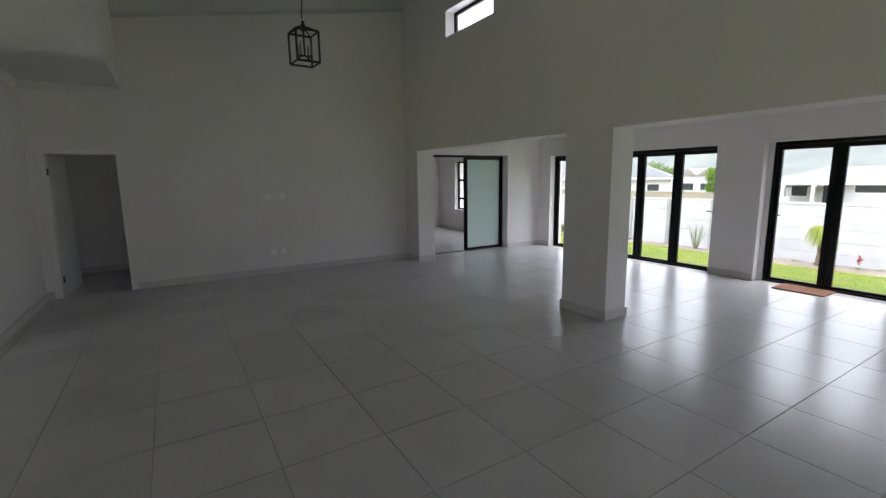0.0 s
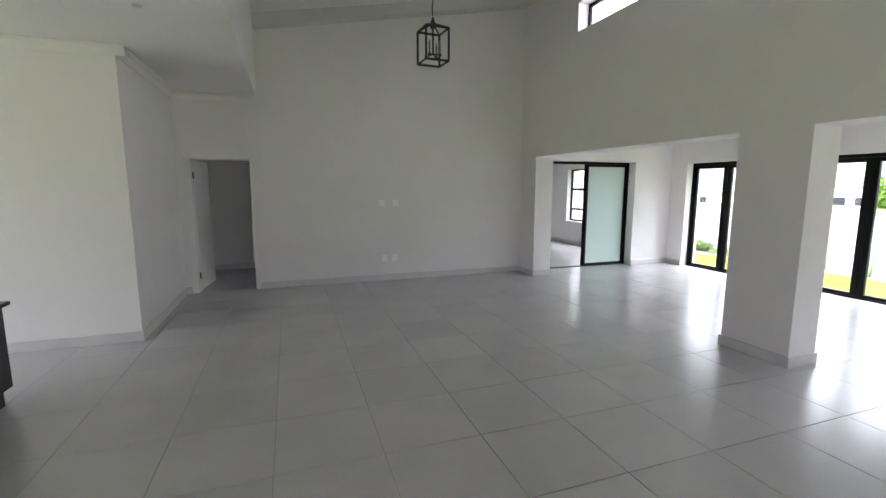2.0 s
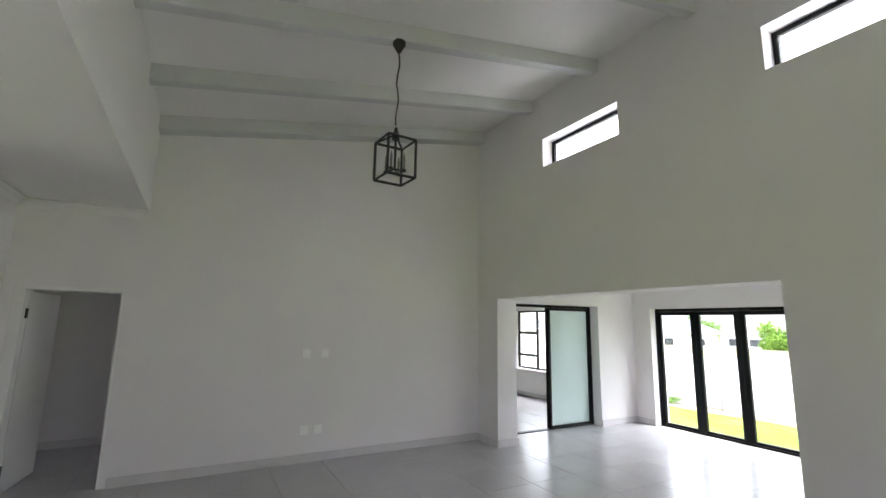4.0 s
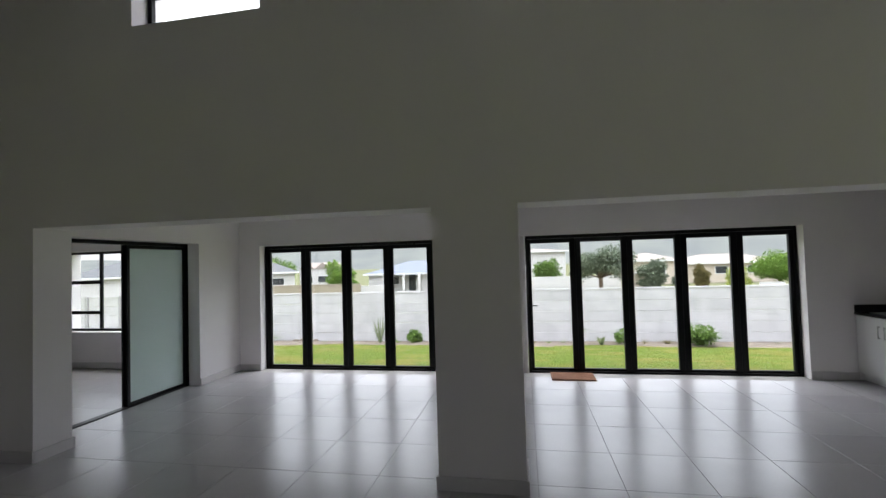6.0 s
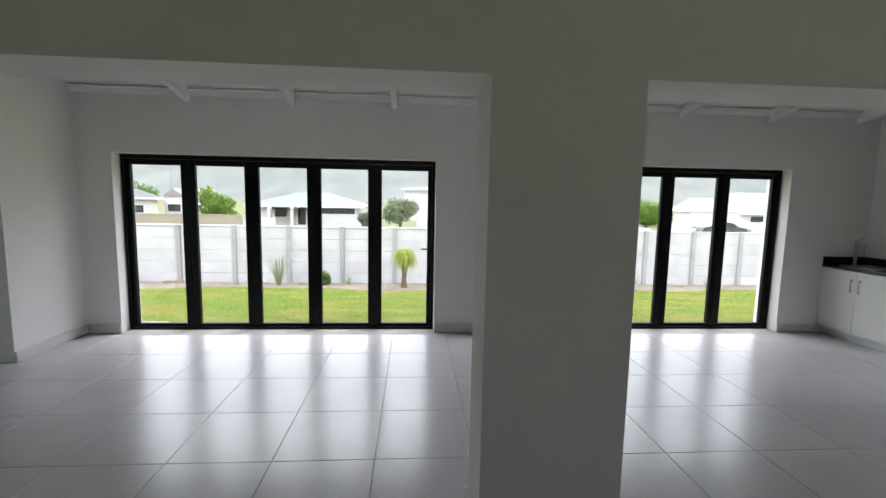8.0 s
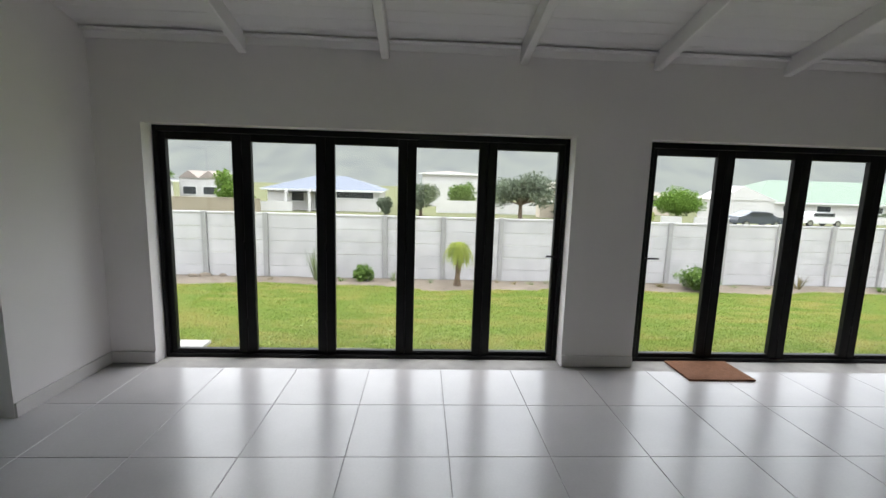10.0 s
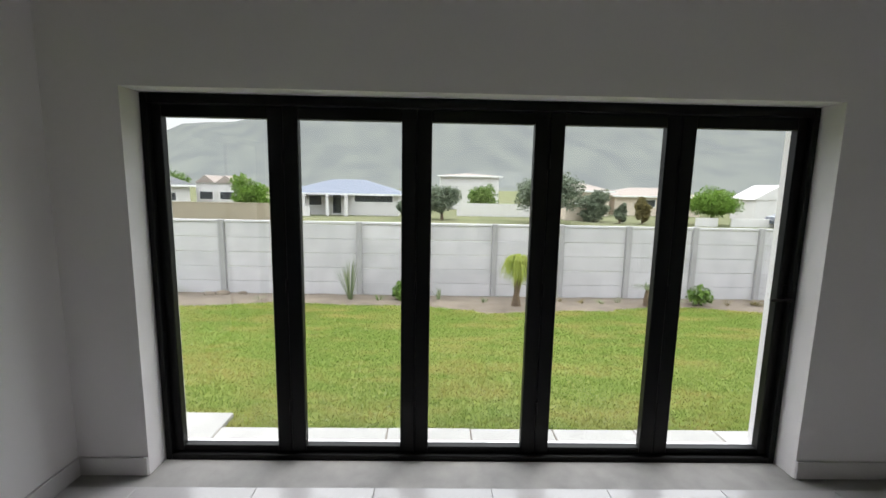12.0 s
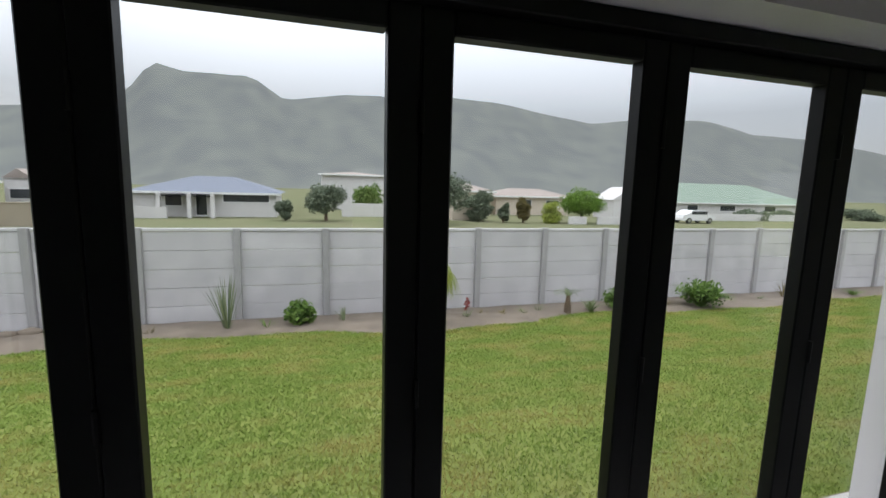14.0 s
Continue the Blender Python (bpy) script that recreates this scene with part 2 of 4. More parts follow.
# ---- builders ----
def box(bm, x0, y0, z0, x1, y1, z1):
    m = Matrix.LocRotScale(((x0 + x1) / 2, (y0 + y1) / 2, (z0 + z1) / 2), None, (abs(x1 - x0), abs(y1 - y0), abs(z1 - z0)))
    bmesh.ops.create_cube(bm, size=1.0, matrix=m)
    return bm


def boxes(*rows, r=0.0):
    bm = bmesh.new()
    for row in rows:
        box(bm, *row)
    if r:
        bmesh.ops.bevel(bm, geom=bm.edges[:], offset=r, segments=2, affect="EDGES", profile=0.5)
    return bm


def rod(bm, a, b, r0, r1=None, n=8):
    a, b = Vector(a), Vector(b)
    d = b - a
    m = Matrix.Translation((a + b) / 2) @ d.to_track_quat("Z", "Y").to_matrix().to_4x4()
    bmesh.ops.create_cone(bm, cap_ends=True, segments=n, radius1=r0, radius2=r0 if r1 is None else r1, depth=d.length, matrix=m)
    return bm


def rods(*rows, n=8):
    bm = bmesh.new()
    for row in rows:
        rod(bm, *row, n=n)
    return bm


def base_of(ob):
    v = Vector((0, 0, 0))
    while ob:
        v += ob.location
        ob = ob.parent
    return v


def part(name, bm, mat, parent=None, label="", smooth=False):
    """Links a bmesh, drawn in world metres, as one mesh under its parent."""
    if parent:
        bmesh.ops.translate(bm, verts=bm.verts[:], vec=-base_of(parent))
    me = bpy.data.meshes.new(name)
    bm.to_mesh(me)
    bm.free()
    me.materials.append(mat)
    if smooth:
        for p in me.polygons:
            p.use_smooth = True
    ob = new(name, me)
    ob.parent = parent
    if label:
        ob["label"] = label
    return ob


def thing(name, at, label, category, group="", kind=""):
    ob = new(name)
    ob.location = at
    ob.empty_display_size = 0.1
    return tagged(ob, label, category, group, kind)


def structure(name, bm, mat, label, category):
    return tagged(part(name, bm, mat), label, category, kind="structure")


def quads(name, verts, faces, mat, parent=None, label=""):
    off = base_of(parent) if parent else Vector((0, 0, 0))
    me = bpy.data.meshes.new(name)
    me.from_pydata([tuple(Vector(v) - off) for v in verts], [], faces)
    me.materials.append(mat)
    ob = new(name, me)
    ob.parent = parent
    if label:
        ob["label"] = label
    return ob


# ---- the house: plan in metres ----
XA0, XA1 = 3.595, 3.95          # dividing wall, both faces
XF0, XF1 = 7.075, 7.46          # garden wall
YB0, YB1 = 7.95, 8.20            # end wall of the living room
YP0, YP1 = 7.75, 8.05            # side wall of the sun room
YS, YN = -4.5, 12.4              # back of the living room, end of the bedroom
XW = -6.5
HEAD = 2.15


def ceil_z(x):
    return 4.975 + (x - XA0) * 0.187


# dividing wall: two wide openings, three high windows
OPENS = ((3.645, 7.42), (-0.80, 2.985))
HIGH = ((5.08, 6.34), (2.33, 3.59), (-0.42, 0.84))
bm = bmesh.new()
for y0, y1 in ((YS, OPENS[1][0]), (OPENS[1][1], OPENS[0][0]), (OPENS[0][1], YB0)):
    box(bm, XA0, y0, 0, XA1, y1, HEAD)
box(bm, XA0, YS, HEAD, XA1, YB0, 3.92)
ys = [YS, HIGH[2][0], HIGH[2][1], HIGH[1][0], HIGH[1][1], HIGH[0][0], HIGH[0][1], YB0]
for i in range(0, 8, 2):
    box(bm, XA0, ys[i], 3.92, XA1, ys[i + 1], 4.32)
box(bm, XA0, YS, 4.32, XA1, YB0, 5.2)
structure("wall_divider", bm, WALL, "off-white plastered dividing wall with two wide openings", "wall")

# end wall with the inner door
DX0, DX1 = -1.99, -1.14
bm = boxes((-2.14, YB0, 0, DX0, YB1, 2.06), (DX1, YB0, 0, XA1, YB1, 2.06), (-2.14, YB0, 2.06, XA1, YB1, 5.2))
structure("wall_end", bm, WALL, "tall off-white plastered end wall with a doorway", "wall")
structure("wall_hall", boxes((-2.39, 5.76, 0, -2.14, YB1, 3.2), (XW, 5.76, 0, -2.39, 6.01, 3.2)), WALL, "off-white plastered wall with an outer corner", "wall")
# the opening in this unseen wall is added for the fill lamp
structure("wall_back", boxes((XW, YS - 0.25, 0, 0.0, YS, 5.2), (3.0, YS - 0.25, 0, XA1, YS, 5.2), (0.0, YS - 0.25, 2.2, 3.0, YS, 5.2), (0.0, YS - 0.25, 0, 3.0, YS, 0.2)), WALL, "plain off-white wall behind the living room", "wall")
structure("wall_west", boxes((XW - 0.25, YS - 0.25, 0, XW, 2.6, 3.2), (XW - 0.25, 4.9, 0, XW, 6.01, 3.2), (XW - 0.25, 2.6, 2.2, XW, 4.9, 3.2)), WALL,
          "off-white wall with a garden opening", "wall")

# side wall of the sun room with the sliding door's opening
SX0, SX1 = 4.12, 6.12
structure("wall_side", boxes((XA1, YP0, 0, SX0, YP1, 2.12), (SX1, YP0, 0, XF0, YP1, 2.12), (XA1, YP0, 2.12, XF0, YP1, 4.0)), WALL,
          "off-white plastered side wall of the sun room", "wall")
# garden wall with both folding doors and the bedroom window
D1, D2 = (3.678, 7.365), (-0.825, 2.93)
# bedroom window is widened out of view to let in more daylight
WY0, WY1, WZ0, WZ1 = 8.9, 11.45, 0.65, 2.12
structure("wall_garden", boxes(
    (XF0, -2.25, -0.3, XF1, D2[0], 2.1), (XF0, 3.0, -0.3, XF1, D1[0], 2.1), (XF0 + 0.14, D2[1], -0.3, XF1, 3.0, 2.1), (XF0, D1[1], -0.3, XF1, WY0, 2.1), (XF0, -2.25, 2.1, XF1, WY0, 3.0),
    (XF0, WY0, -0.3, XF1, WY1, WZ0), (XF0, WY0, WZ1, XF1, WY1, 3.0), (XF0, WY1, -0.3, XF1, YN, 3.0),
    (XF0, D2[0], -0.3, XF1, D2[1], -0.02), (XF0, D1[0], -0.3, XF1, D1[1], -0.02)), WALL, "off-white garden wall with two folding-door openings", "wall")
structure("wall_south", boxes((XA1, -2.25, 0, XF0, -1.955, 4.0)), WALL, "off-white wall behind the kitchenette", "wall")
# bedroom and passage behind
structure("wall_bedroom", boxes((XA1, YN, 0, XF1, YN + 0.25, 2.9), (XA0, YB1, 0, XA1, YN + 0.25, 2.9)), WALL, "plain off-white bedroom walls", "wall")
# small out-of-view opening in the east side, added to lighten the passage
structure("wall_passage", boxes((-3.2, 10.0, 0, 0.6, 10.2, 2.8), (-3.2, YB1, 0, -2.95, 10.0, 2.8), (-3.2, YB1 - 0.2, 0, -2.395, YB1, 2.8), (0.35, YB1, 0, 0.6, 9.0, 2.8), (0.35, 9.6, 0, 0.6, 10.0, 2.8), (0.35, 9.0, 0, 0.6, 9.6, 1.45), (0.35, 9.0, 1.8, 0.6, 9.6, 2.8)), WALL,
          "plain off-white passage walls", "wall")

# ceilings
me_c = bmesh.new()
vs = [me_c.verts.new((x, y, ceil_z(x) + dz)) for dz in (0, 0.1) for y in (YS, YB0) for x in (-1.05, XA0)]
for f in ((0, 1, 3, 2), (4, 6, 7, 5), (0, 4, 5, 1), (2, 3, 7, 6), (0, 2, 6, 4), (1, 5, 7, 3)):
    me_c.faces.new([vs[i] for i in f])
structure("ceiling_vault", me_c, CEIL, "white sloping ceiling of the living room", "ceiling")
structure("ceiling_low", boxes((XW, YS, 2.99, -1.05, YB0, 3.09)), CEIL, "flat white lowered ceiling", "ceiling")
structure("bulkhead", boxes((-1.05, YS, 2.985, -0.99, YB0, 4.12)), CEIL, "white upright face of the lowered ceiling", "ceiling")


def pz(x):
    return 2.815 + (XF0 - x) * 0.235


bm = bmesh.new()
nb = 0
x = XF0
while x > XA1 + 0.01:
    x2 = max(XA1, x - 0.14)
    vs = [bm.verts.new((xx, yy, pz(xx) + dz)) for dz in (0, 0.03) for yy in (-1.955, YP0) for xx in (x2 + 0.003, x)]
    for f in ((0, 1, 3, 2), (4, 6, 7, 5), (0, 4, 5, 1), (2, 3, 7, 6), (0, 2, 6, 4), (1, 5, 7, 3)):
        bm.faces.new([vs[i] for i in f])
    x = x2
vs = [bm.verts.new((xx, yy, pz(xx) + dz)) for dz in (0.034, 0.12) for yy in (-2.25, YP1) for xx in (XA1, XF1)]
for f in ((0, 1, 3, 2), (4, 6, 7, 5), (0, 4, 5, 1), (2, 3, 7, 6), (0, 2, 6, 4), (1, 5, 7, 3)):
    bm.faces.new([vs[i] for i in f])
structure("ceiling_boards", bm, CEIL, "white boarded sloping ceiling of the sun room", "ceiling")
structure("ceiling_bedroom", boxes((XA0, YP1, 2.75, XF0, YN, 2.85)), CEIL, "flat white bedroom ceiling", "ceiling")
structure("ceiling_passage", boxes((-3.2, YB1, 2.6, 0.6, 10.2, 2.7)), CEIL, "flat white passage ceiling", "ceiling")


def sloped_beam(name, x0, x1, y0, y1, zf, depth, label, mat=BEAM):
    bm = bmesh.new()
    vs = [bm.verts.new((x, y, zf(x) - d)) for d in (depth, -0.01) for y in (y0, y1) for x in (x0, x1)]
    for f in ((0, 1, 3, 2), (4, 6, 7, 5), (0, 4, 5, 1), (2, 3, 7, 6), (0, 2, 6, 4), (1, 5, 7, 3)):
        bm.faces.new([vs[i] for i in f])
    bmesh.ops.bevel(bm, geom=bm.edges[:], offset=0.006, segments=1, affect="EDGES")
    return structure(name, bm, mat, label, "beam")


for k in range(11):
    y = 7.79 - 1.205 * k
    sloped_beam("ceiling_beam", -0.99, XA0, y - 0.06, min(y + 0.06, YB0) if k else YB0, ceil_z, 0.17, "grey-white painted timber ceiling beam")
for k in range(8):
    y = 6.51 - 1.165 * k
    sloped_beam("rafter", XA1, XF0, y - 0.035, y + 0.035, pz, 0.14, "white painted timber rafter of the sun room", CEIL)


# cornices and skirtings
def strip(name, rows, mat, label, cat, r=0.01):
    structure(name, boxes(*rows, r=r), mat, label, cat)


def cove(name, a, b, nrm, z, size, label):
    """A hollow moulding under a ceiling, from a to b, with nrm pointing into the room."""
    bm = bmesh.new()
    prof = [(0.0, 0.0), (0.0, -size), (0.012, -size), (0.02, -size * 0.75), (size * 0.45, -size * 0.3), (size * 0.8, -0.02), (size, -0.012), (size, 0.0)]
    rows = []
    for p in (a, b):
        rows.append([bm.verts.new((p[0] + nrm[0] * u, p[1] + nrm[1] * u, z + v)) for u, v in prof])
    n = len(prof)
    for i in range(n):
        bm.faces.new([rows[0][i], rows[0][(i + 1) % n], rows[1][(i + 1) % n], rows[1][i]])
    bmesh.ops.recalc_face_normals(bm, faces=bm.faces[:])
    structure(name, bm, CEIL, label, "cornice")


cove("trim_hall", (-2.14, 5.76), (-2.14, YB0), (1, 0), 2.988, 0.09, "white hollow cornice under the lowered ceiling")
cove("trim_hall", (XW, 5.76), (-2.05, 5.76), (0, -1), 2.988, 0.09, "white hollow cornice under the lowered ceiling")
cove("trim_end", (-2.14, YB0), (-1.0, YB0), (0, -1), 2.988, 0.09, "white hollow cornice under the lowered ceiling")
cove("trim_garden", (XF0, -1.955), (XF0, YP0), (-1, 0), 2.815, 0.07, "white cornice along the garden wall")
SK = 0.105
T = 0.018
strip("baseboard_end", [(DX1 + 0.07, YB0 - T, 0, XA0, YB0, SK)], SKIRT, "light grey skirting on the end wall", "skirting", 0.004)
strip("baseboard_end", [(-2.14, YB0 - T, 0, DX0 - 0.07, YB0, SK)], SKIRT, "light grey skirting on the end wall", "skirting", 0.004)
strip("baseboard_hall", [(-2.14, 5.76 - T, 0, -2.14 + T, YB0 - T, SK)], SKIRT, "light grey skirting round the hall corner", "skirting", 0.004)
strip("baseboard_hall", [(XW, 5.76 - T, 0, -2.14, 5.76, SK)], SKIRT, "light grey skirting round the hall corner", "skirting", 0.004)
for y0, y1 in ((OPENS[0][1], YB0), (OPENS[1][1], OPENS[0][0]), (YS, OPENS[1][0])):
    e0, e1 = (T if y0 > YS else 0), (T if y1 < YB0 else 0)
    strip("baseboard_divider", [(XA0 - T, y0 - e0, 0, XA0, y1 + e1, SK)], SKIRT, "light grey skirting on the dividing wall", "skirting", 0.004)
    strip("baseboard_divider", [(XA1, y0 - e0, 0, XA1 + T, y1 + e1, SK)], SKIRT, "light grey skirting on the dividing wall", "skirting", 0.004)
    if e0:
        strip("baseboard_divider", [(XA0, y0 - T, 0, XA1, y0, SK)], SKIRT, "light grey skirting in the wide opening", "skirting", 0.004)
    if e1:
        strip("baseboard_divider", [(XA0, y1, 0, XA1, y1 + T, SK)], SKIRT, "light grey skirting in the wide opening", "skirting", 0.004)
for y0, y1 in ((D1[1], YP0), (3.0, D1[0]), (-1.39, D2[0])):
    strip("baseboard_garden", [(XF0 - T, y0, 0, XF0, y1, SK)], SKIRT, "light grey skirting under the garden wall", "skirting", 0.004)
strip("baseboard_side", [(SX1, YP0 - T, 0, XF0 - T, YP0, SK)], SKIRT, "light grey skirting on the side wall", "skirting", 0.004)
strip("baseboard_bedroom", [(XF0 - T, YP1, 0, XF0, YN, SK)], SKIRT, "light grey skirting under the bedroom window", "skirting", 0.004)
strip("baseboard_passage", [(-2.95, 10.0 - T, 0, 0.35, 10.0, SK)], SKIRT, "light grey skirting in the passage", "skirting", 0.004)


# ---- doors and windows ----
def ring(bm, axis, a, p0, p1, q0, q1, w, d, wb=None, wt=None):
    """A rectangular frame across axis, from a to a+d deep, w wide."""
    wb, wt = wb or w, wt or w
    for u0, v0, u1, v1 in ((p0, q0, p0 + w, q1), (p1 - w, q0, p1, q1), (p0 + w, q0, p1 - w, q0 + wb), (p0 + w, q1 - wt, p1 - w, q1)):
        if axis == "x":
            box(bm, a, u0, v0, a + d, u1, v1)
        else:
            box(bm, u0, a, v0, u1, a + d, v1)
    return bm


def soften(bm, r):
    bmesh.ops.bevel(bm, geom=bm.edges[:], offset=r, segments=1, affect="EDGES")
    return bm


def lever(parent, x, y, z, side):
    h = bmesh.new()
    rod(h, (x, y, z), (x - 0.055, y, z), 0.009)
    rod(h, (x - 0.05, y - side * 0.008, z), (x - 0.05, y + side * 0.12, z), 0.009)
    box(h, x - 0.008, y - 0.015, z - 0.03, x, y + 0.015, z + 0.08)
    part("handle", h, BLACK, parent, "black lever handle")


def folding_door(name, y0, y1, handled):
    top = thing(name, (XF0 + 0.2, (y0 + y1) / 2, 0), "closed black aluminium folding door with five glass leaves", "folding door", "folding doors to the garden", "structure")
    bm = ring(bmesh.new(), "x", XF0 + 0.145, y0 + 0.003, y1 - 0.003, -0.018, 2.097, 0.035, 0.10, 0.042, 0.05)
    part("door_frame", soften(bm, 0.004), BLACK, top)
    n = 5
    w = (y1 - y0 - 0.012) / n
    for i in range(n):
        a = y0 + 0.006 + i * w
        bm = ring(bmesh.new(), "x", XF0 + 0.18, a + 0.0006, a + w - 0.0006, 0.022, 2.045, 0.083, 0.055, 0.04, 0.065)
        leaf = part("leaf", soften(bm, 0.005), BLACK, top)
        pane = part("pane", boxes((XF0 + 0.205, a + 0.08, 0.055, XF0 + 0.213, a + w - 0.08, 1.985)), GLASS, leaf, "clear glass pane")
        pane.visible_shadow = False
        if i == handled:
            lever(leaf, XF0 + 0.18, a + (w - 0.04 if handled == n - 1 else 0.04), 1.02, -1 if handled == n - 1 else 1)
        elif i:
            hb_ = bmesh.new()
            for z in (0.32, 1.05, 1.78):
                rod(hb_, (XF0 + 0.176, a, z - 0.04), (XF0 + 0.176, a, z + 0.04), 0.008)
            part("hinge", hb_, BLACK, leaf, "black hinge knuckles")
    return top


folding_door("door_1", *D1, 0)
folding_door("door_2", *D2, 4)

for i, (y0, y1) in enumerate(HIGH):
    top = thing("window_%d" % (i + 1), (XA0 + 0.2, (y0 + y1) / 2, 3.92), "narrow high window with a black frame and bright sky", "window", "high windows in the dividing wall", "structure")
    part("window_frame", soften(ring(bmesh.new(), "x", XA0 + 0.17, y0 + 0.002, y1 - 0.002, 3.922, 4.318, 0.045, 0.05), 0.004), BLACK, top)
    p = part("pane", boxes((XA0 + 0.19, y0 + 0.045, 3.965, XA0 + 0.197, y1 - 0.045, 4.275)), GLASS, top)
    p.visible_shadow = False

# sliding door with frosted leaves, one half pushed open
top = thing("door_3", (5.1, 8.0, 0), "half open black-framed sliding door with frosted glass", "sliding door", kind="structure")
part("door_frame", soften(ring(bmesh.new(), "y", 7.935, SX0 + 0.002, SX1 - 0.002, -0.002, 2.118, 0.04, 0.10, 0.012, 0.045), 0.004), BLACK, top)
for a, yy in ((5.09, 7.95), (5.07, 7.99)):
    leaf = part("leaf", soften(ring(bmesh.new(), "y", yy, a, a + 0.985, 0.014, 2.07, 0.045, 0.032), 0.004), BLACK, top)
    if yy < 7.96:
        part("pane", boxes((a + 0.04, yy + 0.012, 0.055, a + 0.945, yy + 0.020, 2.03)), FROST, leaf, "frosted greenish glass pane")

# bedroom window with small panes
top = thing("window_4", (XF0 + 0.15, (WY0 + WY1) / 2, WZ0), "black steel bedroom window with small panes", "window", kind="structure")
part("window_frame", soften(ring(bmesh.new(), "x", XF0 + 0.12, WY0, WY1, WZ0, WZ1, 0.045, 0.05), 0.003), BLACK, top)
bm = boxes((XF0 + 0.125, 9.775, WZ0 + 0.045, XF0 + 0.165, 9.825, WZ1 - 0.045), (XF0 + 0.125, 10.68, WZ0 + 0.045, XF0 + 0.165, 10.73, WZ1 - 0.045), (XF0 + 0.125, 10.73, 1.52, XF0 + 0.165, WY1 - 0.045, 1.585),
           (XF0 + 0.125, 10.73, 0.96, XF0 + 0.165, WY1 - 0.045, 1.02))
part("glazing_bar", bm, BLACK, top)
for y0, y1, z0, z1 in ((WY0, 9.80, WZ0, WZ1), (9.80, 10.70, WZ0, WZ1), (10.71, WY1, 1.55, WZ1), (10.71, WY1, 0.99, 1.55), (10.71, WY1, WZ0, 0.99)):
    p = part("pane", boxes((XF0 + 0.14, y0 + 0.03, z0 + 0.03, XF0 + 0.146, y1 - 0.03, z1 - 0.03)), GLASS, top)
    p.visible_shadow = False
structure("window_sill", boxes((XF0 - 0.03, WY0 - 0.03, WZ0 - 0.03, XF0 + 0.12, WY1 + 0.03, WZ0 - 0.002), r=0.005), WHITE, "white bedroom window sill", "sill")

# inner door: frame, leaf folded back into the passage
top = thing("door_4", (DX0, YB0, 0), "open white flush inner door in a white frame", "door", kind="structure")
bm = boxes((DX0 - 0.06, YB0 - 0.014, 0, DX0 + 0.03, YB1 + 0.014, 2.09), (DX1 - 0.012, YB0 - 0.006, 0, DX1 + 0.008, YB1 + 0.006, 2.09), (DX0 + 0.03, YB0 - 0.014, 2.045, DX1 - 0.012, YB1 + 0.014, 2.09), r=0.005)
part("door_frame", bm, DOORPAINT, top)
bm = boxes((0, 0, 0.008, 0.80, 0.04, 2.03), r=0.003)
bmesh.ops.transform(bm, matrix=pose(DX0 + 0.035, YB0 + 0.16, 0, 0, 0, 84), verts=bm.verts[:])
leaf = part("leaf", bm, DOORPAINT, top)
h = bmesh.new()
for z in (0.25, 1.8):
    box(h, DX0 + 0.030, YB0 + 0.10, z - 0.05, DX0 + 0.042, YB0 + 0.15, z + 0.05)
part("hinge", h, IRON, leaf, "dark hinge plates")

# ---- lantern ----
LX, LY, LZ = 1.0, 5.35, 3.03
lamp = thing("lantern_pendant", (LX, LY, LZ), "black iron box lantern hanging by a chain cord", "pendant lamp")
zc = ceil_z(LX) - 0.17
part("canopy", rods(((LX, LY, zc), (LX, LY, zc - 0.03), 0.06), ((LX, LY, zc - 0.03), (LX, LY, zc - 0.11), 0.058, 0.015), n=14), IRON, lamp)
cu = bmesh.new()
pts = [Vector((LX + 0.010 * math.sin(i * 1.3), LY + 0.008 * math.cos(i * 1.7), zc - 0.10 - i * (zc - 0.10 - 3.50) / 9)) for i in range(10)]
for p, q in zip(pts, pts[1:]):
    rod(cu, p, q, 0.007, n=6)
part("cord", cu, IRON, lamp)
W, H, Z0 = 0.133, 0.345, 3.005
spin = Matrix.Translation((LX, LY, 0)) @ pose(0, 0, 0, 0, 0, 4)


def bar(bm, a, b, w=0.011):
    rod(bm, spin @ Vector(a), spin @ Vector(b), w * 1.2, n=4)


for sx in (-1, 1):
    for sy in (-1, 1):
        b_ = bmesh.new()
        bar(b_, (sx * W, sy * W, Z0), (sx * W, sy * W, Z0 + H))
        part("upright", b_, IRON, lamp)
        b_ = bmesh.new()
        bar(b_, (sx * W, sy * W, Z0 + H), (sx * 0.02, sy * 0.02, Z0 + H + 0.06), 0.008)
        part("brace", b_, IRON, lamp)
for z in (Z0, Z0 + H):
    for a, b in (((-1, -1), (1, -1)), ((1, -1), (1, 1)), ((1, 1), (-1, 1)), ((-1, 1), (-1, -1))):
        b_ = bmesh.new()
        bar(b_, (a[0] * W, a[1] * W, z), (b[0] * W, b[1] * W, z))
        part("rail", b_, IRON, lamp)
b_ = rods(((LX, LY, Z0 + H + 0.02), (LX, LY, Z0 + H + 0.09), 0.035, 0.025), ((LX, LY, Z0 + H + 0.09), (LX, LY, Z0 + H + 0.13), 0.02, 0.012), n=12)
part("hub", b_, IRON, lamp)
part("stem", rods(((LX, LY, Z0 + 0.08), (LX, LY, Z0 + H + 0.03), 0.011)), IRON, lamp)
